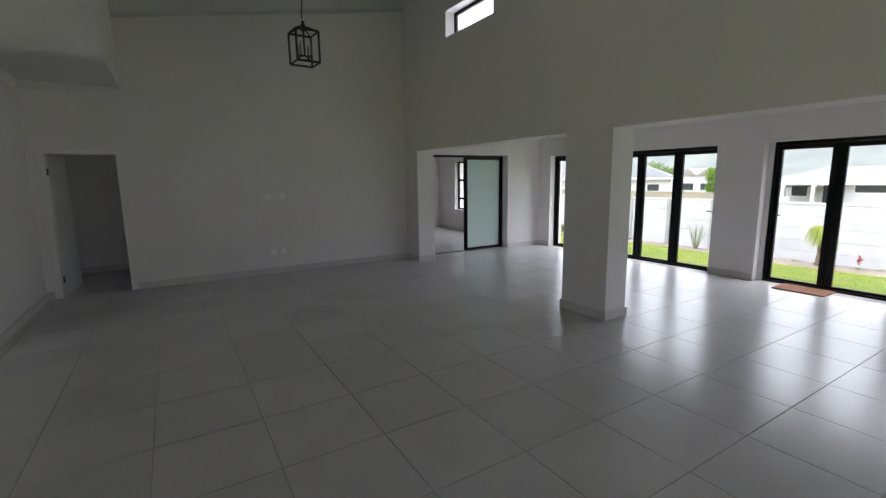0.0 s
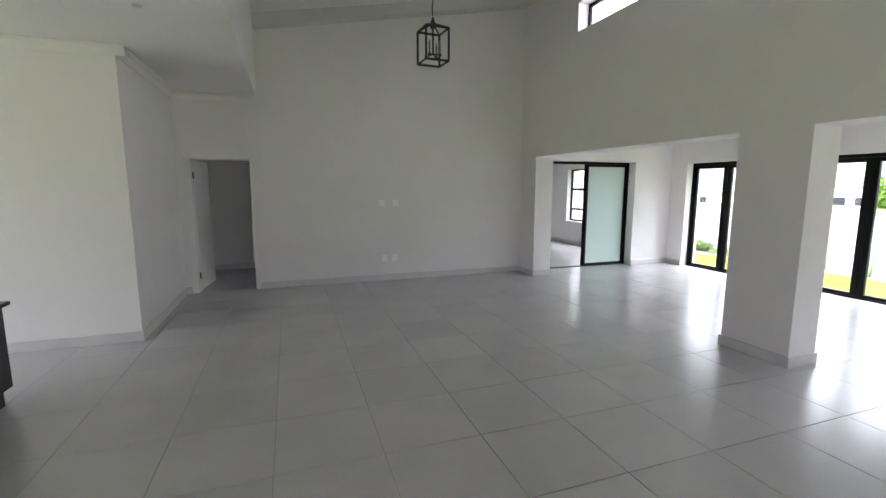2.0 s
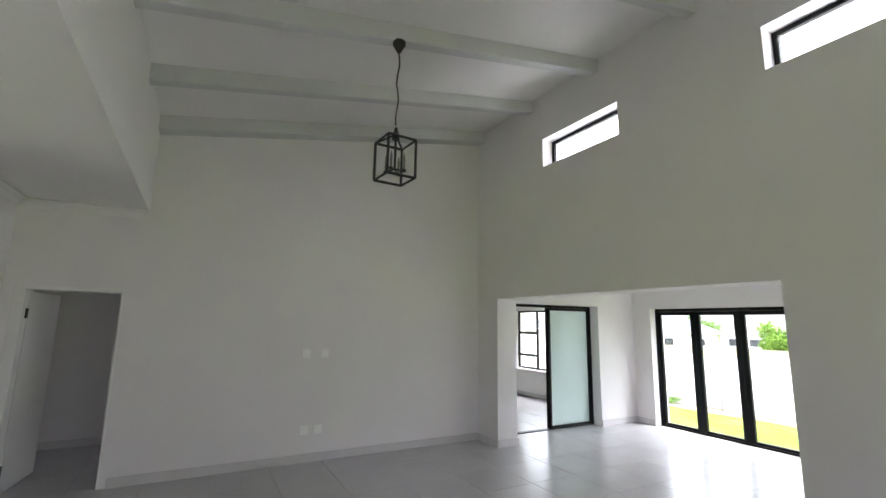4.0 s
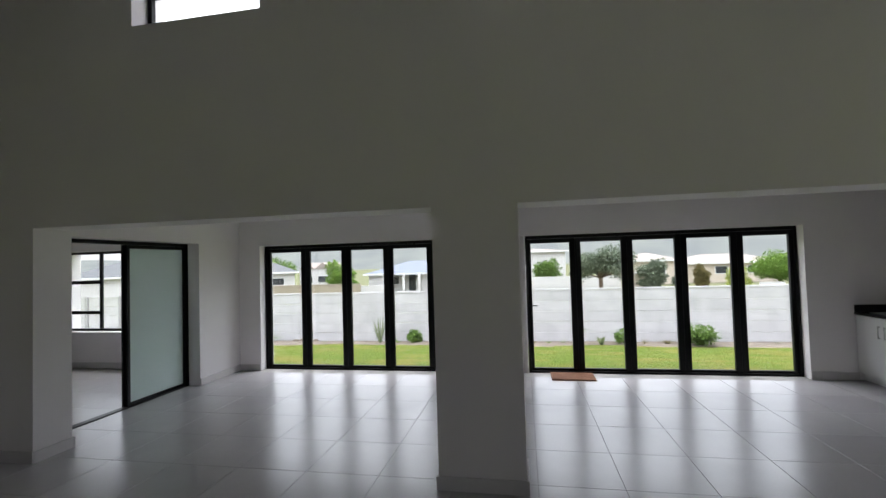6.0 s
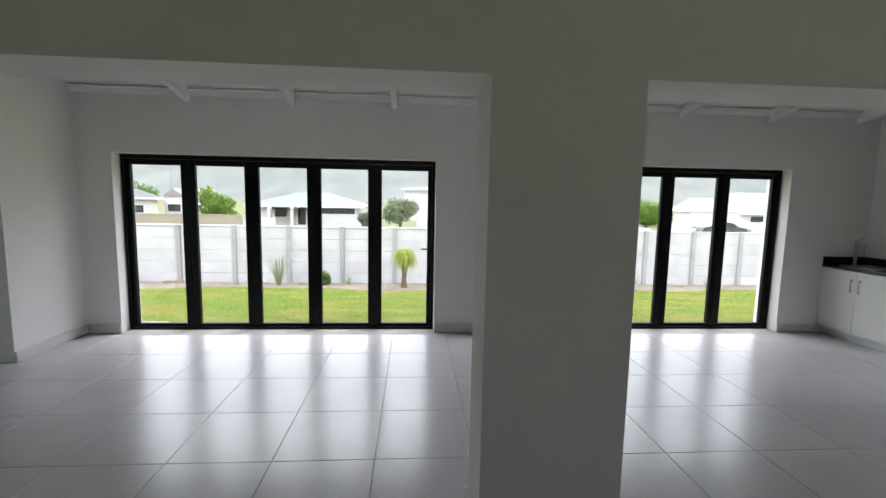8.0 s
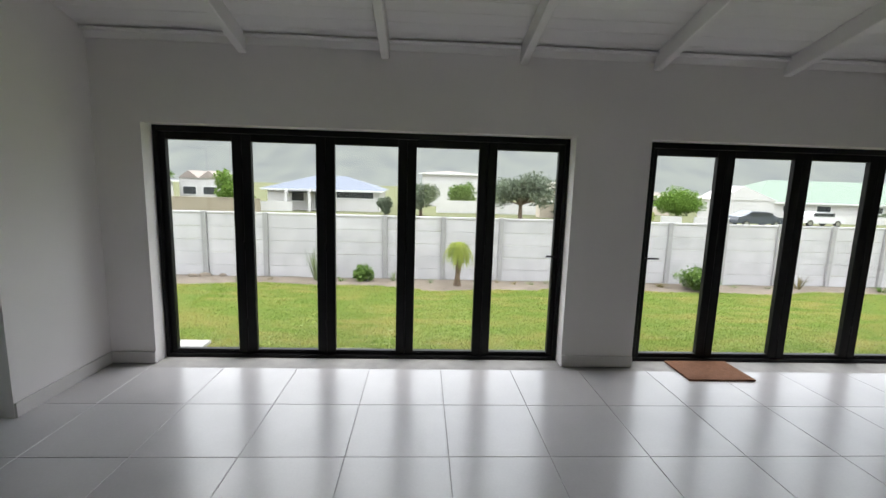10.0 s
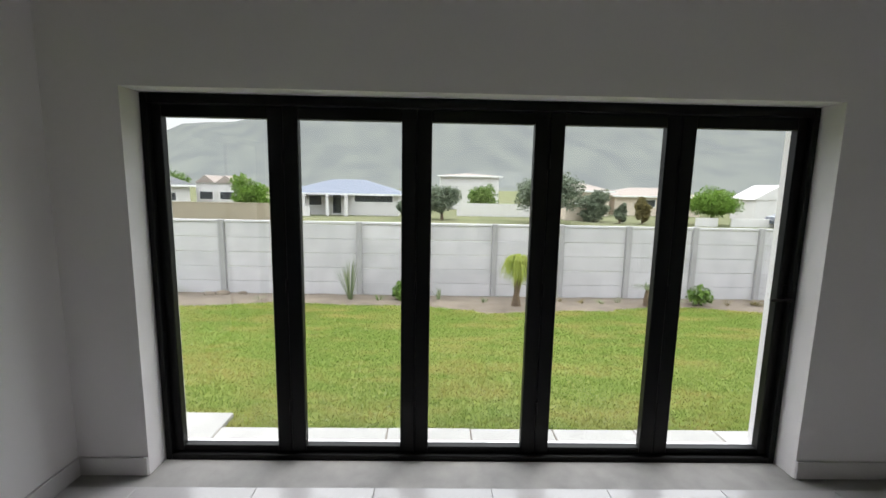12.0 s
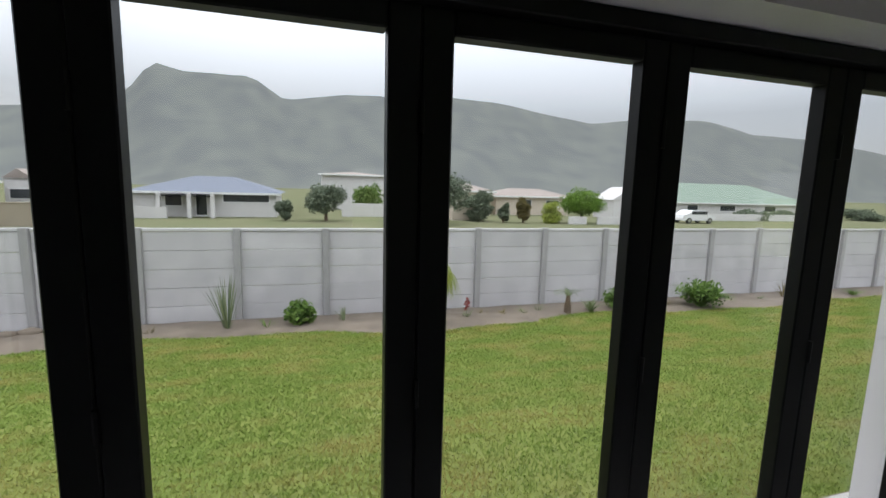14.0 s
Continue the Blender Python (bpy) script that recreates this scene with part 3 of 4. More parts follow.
for k in range(4):
    a = radians(45 + 90 * k)
    cx, cy = LX + 0.085 * math.cos(a), LY + 0.085 * math.sin(a)
    arm = part("arm", rods(((LX, LY, Z0 + 0.09), (cx, cy, Z0 + 0.07), 0.007), ((cx, cy, Z0 + 0.06), (cx, cy, Z0 + 0.08), 0.02)), IRON, lamp)
    part("candle_tube", rods(((cx, cy, Z0 + 0.08), (cx, cy, Z0 + 0.17), 0.011), ((cx, cy, Z0 + 0.17), (cx, cy, Z0 + 0.23), 0.013, 0.004)), CANDLE, arm, "dark candle tube with a bulb")


# ---- wall plates ----
def plate(x, z, kind):
    t = thing("wall_socket", (x, YB0, z), "white plastic %s on the end wall" % kind, "socket", "sockets on the end wall")
    part("cover", boxes((x - 0.05, YB0 - 0.011, z - 0.055, x + 0.05, YB0 - 0.0005, z + 0.055), r=0.004), PLASTIC, t)
    part("insert", boxes((x - 0.028, YB0 - 0.016, z - 0.03, x + 0.028, YB0 - 0.011, z + 0.03), r=0.002), PLASTIC, t)


plate(0.91, 1.35, "television point")
plate(1.15, 1.35, "power socket")
plate(0.94, 0.39, "power socket")
plate(1.12, 0.39, "power socket")

# downlight in the lowered ceiling
t = thing("downlight", (-1.62, 4.55, 2.99), "small round unlit downlight in the lowered ceiling", "downlight")
part("trim_ring", rods(((-1.62, 4.55, 2.99), (-1.62, 4.55, 2.98), 0.032), n=18), BEAM, t)

# ---- door mat ----
mt = thing("door_mat", (6.97, 2.3, 0), "brown coir door mat before the folding door", "mat")
bm = boxes((6.765, 2.005, 0.001, 7.185, 2.615, 0.018), r=0.004)
part("pile", bm, COIR, mt)

# ---- kitchenette ----
CY, CYB = -1.40, -1.95


def cabinet(x0, x1, doors, label):
    c = thing("base_cabinet", ((x0 + x1) / 2, -1.7, 0), label, "cabinet", "cabinets under the worktop")
    part("body", boxes((x0, CYB, 0.1, x1, CY + 0.0, 0.868), r=0.002), WHITE, c)
    part("plinth", boxes((x0, CYB, 0.0, x1, CY - 0.05, 0.099)), WHITE, c)
    w = (x1 - x0) / doors
    for i in range(doors):
        a = x0 + i * w
        d = part("door", boxes((a + 0.002, CY + 0.001, 0.105, a + w - 0.002, CY + 0.02, 0.862), r=0.002), WHITE, c)
        hx = a + (w - 0.05 if (doors == 2 and i == 0) else 0.05)
        part("handle", rods(((hx, CY + 0.02, 0.76), (hx, CY + 0.045, 0.76), 0.006), ((hx, CY + 0.02, 0.62), (hx, CY + 0.045, 0.62), 0.006), ((hx, CY + 0.045, 0.61), (hx, CY + 0.045, 0.77), 0.006)), STEEL, d, "steel bar handle")


cabinet(6.16, 7.07, 2, "white two-door base cabinet under the sink")
cabinet(5.82, 6.158, 1, "white single-door base cabinet beside the fireplace")
wt = thing("worktop", (6.4, -1.7, 0.87), "polished black granite worktop with an upstand", "worktop")
part("slab", boxes((5.82, CYB, 0.87, 7.07, CY + 0.035, 0.905), r=0.003), GRANITE, wt)
part("upstand", boxes((5.82, CYB, 0.906, 7.05, CYB + 0.02, 1.0), r=0.003), GRANITE, wt)
part("upstand", boxes((7.05, CYB, 0.906, 7.07, CY + 0.03, 1.0), r=0.003), GRANITE, wt)
sk = thing("sink", (6.70, -1.68, 0.905), "stainless steel inset sink in the worktop", "sink")
bm = boxes((6.48, -1.86, 0.906, 6.92, -1.84, 0.912), (6.48, -1.47, 0.906, 6.92, -1.45, 0.912), (6.48, -1.84, 0.906, 6.50, -1.47, 0.912), (6.90, -1.84, 0.906, 6.92, -1.47, 0.912), (6.50, -1.84, 0.9062, 6.90, -1.47, 0.908))
part("rim", bm, STEEL, sk)
tp = thing("tap", (6.98, -1.72, 0.905), "tall chrome mixer tap behind the sink", "tap")
part("spout", rods(((6.98, -1.72, 0.906), (6.98, -1.72, 1.16), 0.02), ((6.98, -1.72, 1.15), (6.82, -1.70, 1.17), 0.013), ((6.82, -1.70, 1.175), (6.82, -1.70, 1.14), 0.013), n=12), STEEL, tp)
part("lever", rods(((6.98, -1.72, 1.16), (6.98, -1.72, 1.21), 0.022), ((6.98, -1.72, 1.205), (6.97, -1.78, 1.25), 0.007), n=10), STEEL, tp)
# built-in fireplace beside it
fp = thing("built_in_fireplace", (5.2, -1.5, 0), "white plastered built-in fireplace with a black hearth slab", "fireplace")
part("base", boxes((4.62, CYB, 0, 5.60, -1.16, 0.64), r=0.01), WALL, fp)
part("plinth", boxes((4.61, CYB, 0, 5.61, -1.145, 0.09), r=0.006), SKIRT, fp)
part("hearth", boxes((4.60, CYB, 0.641, 5.64, -1.13, 0.675), r=0.004), GRANITE, fp)
part("chimney_breast", boxes((4.62, CYB, 0.676, 4.85, -1.40, 3.1), (5.58, CYB, 0.676, 5.82, -1.40, 3.1), (4.85, CYB, 1.45, 5.58, -1.40, 3.1)), WALL, fp)
part("firebox", boxes((4.851, CYB, 0.677, 5.579, CYB + 0.03, 1.449)), CHARCOAL, fp, "black back panel of the fire opening")

# ---- dark kitchen bench ----
kb = thing("kitchen_bench", (-3.05, 3.2, 0), "charcoal laminate kitchen bench on a recessed plinth", "kitchen bench")
part("body", boxes((-3.45, 1.9, 0.12, -2.66, 4.49, 0.755), r=0.003), CHARCOAL, kb)
part("plinth", boxes((-3.40, 1.95, 0, -2.68, 4.44, 0.119)), CHARCOAL, kb)
part("top", boxes((-3.47, 1.88, 0.756, -2.60, 4.51, 0.785), r=0.003), GRANITE, kb)
for i in range(4):
    part("panel", boxes((-2.659, 1.91 + i * 0.645, 0.13, -2.641, 1.91 + i * 0.645 + 0.64, 0.75), r=0.002), CHARCOAL, kb)

# ---- ground, garden ----
def ground_z(x):
    prof = ((7.0, -0.32), (7.42, -0.30), (7.44, -0.16), (8.0, -0.15), (10.5, -0.46), (13.0, -0.72), (14.5, -0.84), (20, -0.95), (40, -1.5), (90, -1.6), (420, -2.5), (3500, -3.0))
    if x <= prof[0][0]:
        return prof[0][1]
    for (a, za), (b, zb) in zip(prof, prof[1:]):
        if x <= b:
            return za + (zb - za) * (x - a) / (b - a)
    return prof[-1][1]


xs = [-3000, -300, -40, 7.0, 7.42, 7.44, 7.7, 8.0] + [8.0 + 0.25 * i for i in range(1, 27)] + [16, 20, 26, 33, 40, 60, 90, 200, 420, 1200, 3500]
yy = [-3000, -500, -120, -60, -30] + [-20 + 0.5 * i for i in range(81)] + [30, 60, 120, 500, 3000]
verts = []
for x in xs:
    for y in yy:
        w = 0.004 * noise.noise((x * 0.8, y * 0.8, 0)) if 8.2 < x < 14.4 and -20 < y < 20 else 0
        verts.append((x, y, ground_z(x) + w))
ny = len(yy)
faces = [(i * ny + j, (i + 1) * ny + j, (i + 1) * ny + j + 1, i * ny + j + 1) for i in range(len(xs) - 1) for j in range(ny - 1)]
g = quads("ground", verts, faces, GRASSBASE)
g.data.materials.append(VERGE)
for p in g.data.polygons:
    p.material_index = 1 if p.center.x > 14.5 else 0
tagged(g, "green and yellowish lawn and open ground", "ground", kind="structure")


def lawn_edge(y):
    return 13.15 + 0.22 * math.sin(y * 0.9 + 0.6) + 0.12 * math.sin(y * 2.3) - (0.25 if 2.2 < y < 5 else 0)


# bed of sandy soil along the fence
verts, faces = [], []
rows = [-16 + 0.2 * i for i in range(265)]
for y in rows:
    e = lawn_edge(y)
    for k in range(6):
        x = e + (14.47 - e) * k / 5
        z = ground_z(x) + 0.02 * noise.noise((x * 2, y * 2, 3)) + (0.022 + 0.035 * math.sin(math.pi * k / 5) if 0 < k else -0.005)
        verts.append((x, y, z))
faces = [(i * 6 + k, (i * 6 + k + 1), (i + 1) * 6 + k + 1, (i + 1) * 6 + k) for i in range(len(rows) - 1) for k in range(5)]
s = quads("flower_bed", verts, faces, SOIL)
tagged(s, "sandy brown soil bed along the fence", "soil bed", kind="structure")

# turf
rng = np.random.default_rng(4)
N = 420000
gx = 7.8 + (rng.random(N) ** 1.15) * 5.7
gy = -10 + rng.random(N) * 25
edge = 13.2 + 0.22 * np.sin(gy * 0.9 + 0.6) + 0.12 * np.sin(gy * 2.3) - np.where((gy > 2.2) & (gy < 5), 0.25, 0.0)
keep = gx < edge + 0.12 * rng.random(N) - 0.04
gx, gy = gx[keep], gy[keep]
n = len(gx)
gz = np.interp(gx, [7.44, 8.0, 10.5, 13.0, 14.5], [-0.16, -0.15, -0.46, -0.72, -0.84])
ang = rng.random(n) * math.tau
hgt = 0.013 + 0.017 * rng.random(n)
wid = 0.004 + 0.004 * rng.random(n) + 0.0015 * (gx - 8)
lean = 0.01 + 0.035 * rng.random(n)
dx, dy = np.cos(ang), np.sin(ang)
V = np.empty((n, 3, 3))
V[:, 0] = np.stack([gx - dx * wid, gy - dy * wid, gz - 0.005], 1)
V[:, 1] = np.stack([gx + dx * wid, gy + dy * wid, gz - 0.005], 1)
V[:, 2] = np.stack([gx - dy * lean, gy + dx * lean, gz + hgt], 1)
me = bpy.data.meshes.new("lawn_grass")
me.from_pydata(V.reshape(-1, 3).tolist(), [], np.arange(n * 3).reshape(-1, 3).tolist())
me.materials.append(BLADE)
tagged(new("lawn_grass", me), "short green and yellowish lawn grass", "grass", kind="stuff")

# paving strip outside the doors
structure("pavement_bed", boxes((7.40, -2.9, -0.3, 7.775, 11.5, -0.124)), SOIL, "earth bed of the concrete slabs", "paving")
pv = thing("pavement", (7.7, 4, -0.15), "pale concrete slabs along the house", "paving", kind="structure")
slab = bmesh.new()
box(slab, -0.19, -0.296, 0, 0.19, 0.296, 0.045)
bmesh.ops.bevel(slab, geom=slab.edges[:], offset=0.006, segments=1, affect="EDGES")
sm = bpy.data.meshes.new("slab")
slab.to_mesh(sm)
slab.free()
sm.materials.append(PAVER)
for i in range(24):
    o = new("slab", sm)
    o.parent = pv
    o.location = (7.58 - 7.7 + (0.2 if i == 17 else random.uniform(-0.006, 0.006)), -2.6 + 0.6 * i - 4 + random.uniform(-0.001, 0.001), -0.012)

# fence of precast slabs between posts
fe = thing("boundary_fence", (14.5, 1.44, -0.84), "grey-white precast concrete slab fence with posts", "fence", kind="structure")
pb = boxes((-0.055, -0.06, -0.1, 0.055, 0.06, 1.672), r=0.01)
pm = bpy.data.meshes.new("post")
pb.to_mesh(pm)
pb.free()
pm.materials.append(POST)
sb = boxes((-0.022, -0.69, 0.0, 0.022, 0.69, 0.318), r=0.008)
sbm = bpy.data.meshes.new("slab_panel")
sb.to_mesh(sbm)
sb.free()
sbm.materials.append(FENCE)
cb = boxes((-0.04, -0.69, 0.0, 0.04, 0.69, 0.05), r=0.008)
cbm = bpy.data.meshes.new("coping")
cb.to_mesh(cbm)
cb.free()
cbm.materials.append(FENCE)
for k in range(-12, 25):
    o = new("post", pm)
    o.parent, o.location = fe, (-0.03, 1.5 * k, random.uniform(-0.012, 0.008))
    o.rotation_euler = (random.uniform(-0.006, 0.006), random.uniform(-0.006, 0.006), 0)
    if k < 24:
        for j in range(5):
            o = new("slab_panel", sbm)
            o.parent, o.location = fe, (0.0 + random.uniform(-0.006, 0.006), 1.5 * k + 0.75, -0.02 + j * 0.325 + random.uniform(-0.003, 0.003))
        o = new("coping", cbm)
        o.parent, o.location = fe, (0.0, 1.5 * k + 0.75, 1.606)


# ---- plants ----
def blades(name, at, count, length, width, spread, droop, mat, parent, label="", rise=0.0, seed=1):
    """Long leaves that rise from one foot and bend over."""
    r = random.Random(seed)
    vs, fs = [], []
    for _ in range(count):
        a = r.random() * math.tau
        L = length * r.uniform(0.6, 1.05)
        w = width * r.uniform(0.7, 1.1)
        out = spread * r.uniform(0.2, 1.0)
        d = Vector((math.cos(a), math.sin(a), 0))
        s = Vector((-d.y, d.x, 0))
        base = Vector(at) + d * 0.03 + Vector((0, 0, rise))
        prev = None
        seg = 5
        for i in range(seg + 1):
            u = i / seg
            p = base + d * (out * u) + Vector((0, 0, L * (u - droop * u * u * 1.1)))
            hw = w * (1 - u) ** 0.6 * (0.6 + 0.8 * u if u < 0.5 else 1.0) + 0.0015
            vs += [p - s * hw, p + s * hw]
            k = len(vs)
            if prev is not None:
                fs.append((prev, prev + 1, k - 1, k - 2))
            prev = k - 2
    return quads(name, vs, fs, mat, parent, label)


def leaves(name, clumps, count, size, mat, parent, seed=1, flat=0.0):
    """Small leaf cards set through ellipsoid clumps (centre, radii), denser at the skin."""
    r = random.Random(seed)
    vs, fs = [], []
    tot = sum(c[1][0] * c[1][1] * c[1][2] for c in clumps) or 1
    for c, rad in clumps:
        m = max(20, int(count * rad[0] * rad[1] * rad[2] / tot))
        for _ in range(m):
            d = Vector((r.gauss(0, 1), r.gauss(0, 1), r.gauss(0, 1))).normalized()
            k = r.random() ** 0.4 * (1 + 0.5 * noise.noise(d * 2.5 + Vector(c)))
            p = Vector(c) + Vector((d.x * rad[0], d.y * rad[1], d.z * rad[2])) * k
            q = Euler((r.uniform(-1.2, 1.2), r.uniform(-1.2, 1.2), r.random() * 6.28)).to_matrix()
            s = size * r.uniform(0.6, 1.4)
            b = len(vs)
            vs += [p + q @ Vector(v) for v in ((-s, 0, 0), (0, -s * 0.55, s * 0.15), (s, 0, 0), (0, s * 0.55, s * 0.15))]
            fs.append((b, b + 1, b + 2, b + 3))
    return quads(name, vs, fs, mat, parent)


def gz_at(x):
    return ground_z(x) + 0.03


# ponytail palm
px, py = 13.2, 4.15
z = gz_at(px)
pp = thing("ponytail_palm", (px, py, z), "ponytail palm with drooping yellow-green leaves and swollen trunk", "palm")
bm = rods(((px, py, z - 0.05), (px, py, z + 0.10), 0.11, 0.085), ((px, py, z + 0.10), (px, py, z + 0.30), 0.085, 0.05), ((px, py, z + 0.30), (px + 0.03, py + 0.02, z + 0.88), 0.05, 0.04), ((px, py, z + 0.2), (px - 0.02, py - 0.09, z + 0.78), 0.05, 0.035), n=10)
part("trunk", bm, BARK, pp)
blades("crown", (px + 0.02, py, z + 0.86), 260, 0.95, 0.013, 0.38, 1.2, LEAF_Y, pp, seed=5)
blades("crown", (px - 0.02, py - 0.09, z + 0.76), 150, 0.85, 0.013, 0.34, 1.25, LEAF_Y, pp, seed=6)


def tuft(name, x, y, label, cat, count, L, w, spread, droop, mat, seed):
    z = gz_at(x)
    t = thing(name, (x, y, z), label, cat)
    blades("leaf_fan", (x, y, z - 0.02), count, L, w, spread, droop, mat, t, seed=seed)
    return t


def shrub(name, x, y, label, rad, count, size, mat, seed, cat="shrub"):
    z = gz_at(x)
    t = thing(name, (x, y, z), label, cat)
    part("stems", rods(*[((x, y, z - 0.03), (x + random.uniform(-0.5, 0.5) * rad[0], y + random.uniform(-0.5, 0.5) * rad[1], z + rad[2]), 0.012, 0.006) for _ in range(5)], n=5), BARK, t)
    cl = [((x, y, z + rad[2] * 0.9), (rad[0] * 0.8, rad[1] * 0.8, rad[2] * 0.9))]
    for k in range(4):
        a = k * 1.57 + seed
        cl.append(((x + math.cos(a) * rad[0] * 0.5, y + math.sin(a) * rad[1] * 0.5, z + rad[2] * 0.75), (rad[0] * 0.5, rad[1] * 0.5, rad[2] * 0.6)))
    leaves("foliage", cl, count, size, mat, t, seed=seed)
    return t


tuft("flax_plant", 13.7, 7.5, "tall grey-green strap-leaved flax tuft", "plant", 44, 1.0, 0.011, 0.42, 0.15, LEAF_G, 11)
shrub("small_shrub", 13.75, 6.38, "small rounded dark green shrub on the soil bed", (0.26, 0.26, 0.24), 520, 0.05, LEAF_M, 3)
tuft("lily_plant", 13.8, 5.65, "thin grey-green strappy plant by the fence", "plant", 14, 0.45, 0.015, 0.25, 0.4, LEAF_G, 12)
t = tuft("red_aloe", 13.55, 3.47, "small aloe with a red flower head", "plant", 14, 0.22, 0.014, 0.16, 0.3, LEAF_G, 13)
leaves("flower_head", [((13.55, 3.47, gz_at(13.55) + 0.27), (0.05, 0.05, 0.12))], 60, 0.025, FLOWER, t, 14)
tuft("seedling", 13.6, 2.75, "low straggling reddish seedling", "plant", 10, 0.18, 0.012, 0.18, 0.4, LEAF_O, 15)
x, y = 13.5, 1.4
z = gz_at(x)
t = thing("young_palm", (x, y, z), "young palm with a fibrous brown stem", "palm")
part("trunk", rods(((x, y, z - 0.05), (x, y, z + 0.16), 0.075, 0.065), ((x, y, z + 0.16), (x, y, z + 0.36), 0.065, 0.03), n=9), BARK, t)
blades("crown", (x, y, z + 0.33), 40, 0.42, 0.012, 0.42, 0.75, LEAF_G, t, seed=16)
tuft("agave", 13.55, 0.85, "grey-green agave rosette beside the palm", "plant", 26, 0.36, 0.028, 0.26, 0.3, LEAF_G, 17)
shrub("low_shrub", 13.6, 0.25, "low green shrub on the soil bed", (0.25, 0.28, 0.24), 450, 0.04, LEAF_M, 18)
tuft("grey_tuft", 13.6, -0.95, "low olive grey tuft of leaves", "plant", 40, 0.30, 0.012, 0.28, 0.5, LEAF_O, 19)
t = tuft("strelitzia_bush", 13.35, -1.7, "dense green clump of strap leaves beside the lawn", "bush", 320, 0.85, 0.02, 0.6, 0.5, LEAF_M, 20)
leaves("foliage", [((13.35, -1.7, gz_at(13.35) + 0.28), (0.40, 0.44, 0.30))], 900, 0.04, LEAF_M, t, 27)
tuft("rose_bush", 13.7, -4.6, "thin upright shrub with pink flowers", "shrub", 26, 0.55, 0.012, 0.30, 0.25, LEAF_O, 21)
t = tuft("small_tuft", 13.5, -6.6, "low green tuft by the fence", "plant", 40, 0.35, 0.014, 0.30, 0.5, LEAF_M, 22)
tuft("grass_clump", 13.75, 11.7, "arching green grass clump by the fence", "plant", 220, 0.75, 0.014, 0.75, 0.75, LEAF_M, 23)
tuft("grass_clump", 13.85, 12.45, "tall arching grey-green grass clump by the fence", "plant", 130, 0.95, 0.013, 0.85, 0.45, LEAF_G, 24)
tuft("grass_clump", 13.8, 13.1, "tall arching grey-green grass clump by the fence", "plant", 130, 0.85, 0.013, 0.80, 0.5, LEAF_G, 28)
shrub("spreading_shrub", 13.75, 12.7, "low spreading green shrub", (0.35, 0.75, 0.24), 1100, 0.04, LEAF_M, 25)
for k, (x, y) in enumerate(((13.55, 9.3), (13.7, 8.6), (13.65, 6.9), (13.5, 4.75), (13.7, 3.1), (13.6, 2.3), (13.75, 1.9), (13.6, -0.35), (13.7, -2.9), (13.6, -3.7))):
    tuft("weed", x, y, "thin straggling weed on the soil bed", "plant", 14, 0.2 + 0.03 * (k % 4), 0.008, 0.2, 0.4, (LEAF_G, LEAF_O, LEAF_M)[k % 3], 60 + k)
# stones at the bed's end
for k, (x, y, s) in enumerate(((14.1, 10.3, 0.11), (14.0, 10.55, 0.09), (14.15, 9.9, 0.07))):
    bm = bmesh.new()
    bmesh.ops.create_icosphere(bm, subdivisions=2, radius=s, matrix=Matrix.Translation((x, y, ground_z(x) + 0.06)) @ Matrix.Diagonal((1, 1.4, 0.7, 1)))
    for v in bm.verts:
        v.co += v.normal * 0.02 * noise.noise(v.co * 9)
    o = part("garden_stone", bm, SOIL, smooth=True)
    tagged(o, "brown garden stone on the soil bed", "stone", "stones by the fence")


# ---- beyond the fence ----
def tree(x, y, h, spread, label, mat, seed, trunk=0.3, crown=0.62, count=1500, size=0.22, flat=1.0):
    r = random.Random(seed)
    z = ground_z(x)
    t = thing("tree", (x, y, z), label, "tree")
    bm = bmesh.new()
    zt = z + h * trunk
    rod(bm, (x, y, z - 0.2), (x + 0.1, y, zt), 0.05 * h, 0.035 * h)
    cl = []
    for k in range(14):
        a = k * 2.4 + seed
        rr = spread * (0.1 + 0.65 * r.random())
        c = (x + math.cos(a) * rr, y + math.sin(a) * rr, z + h * trunk + h * (1 - trunk) * r.uniform(0.12, 0.74) * (1 - 0.3 * rr / spread))
        rod(bm, (x + 0.1, y, zt), c, 0.022 * h, 0.006 * h, n=5)
        q = spread * r.uniform(0.26, 0.5)
        cl.append((c, (q, q, min(q, h * (1 - trunk) * 0.36) * flat)))
    part("trunk", bm, BARK, t)
    leaves("crown", cl, count, size, mat, t, seed)
    return t


tree(47, 23.1, 4.4, 2.0, "dense bright green garden tree", LEAF_B, 31, 0.12, count=6000, size=0.13)
tree(66, 41.5, 5.6, 3.2, "green tree behind the grey-roofed house", LEAF_M, 32, 0.2, count=5000, size=0.16)
tree(46, 8.5, 2.9, 0.8, "slim dark green tree", LEAF_D, 33, 0.03, count=2600, size=0.1)
tree(46, 5.1, 3.6, 1.95, "dark green broad tree on a short trunk", LEAF_D, 34, 0.22, count=7000, size=0.12)
tree(58, 0.2, 4.0, 2.0, "olive green tree beside a white wall", LEAF_M, 35, 0.1, count=4500, size=0.14)
tree(44, -4.2, 4.6, 2.75, "dark grey-green umbrella-shaped tree", LEAF_D, 36, 0.3, count=9000, size=0.115, flat=0.85)
tree(47, -9.6, 3.5, 1.6, "dark green tree behind the road", LEAF_D, 37, 0.06, count=5000, size=0.12)
tree(45, -11.3, 2.6, 0.75, "narrow dark garden tree", LEAF_D, 38, 0.04, count=2400, size=0.09)
tree(45, -13.4, 3.1, 1.0, "narrow olive brown garden tree", LEAF_O, 39, 0.04, count=2600, size=0.1)
tree(45, -16.2, 2.5, 1.3, "rounded olive green bush", LEAF_Y, 40, 0.05, count=3000, size=0.1)
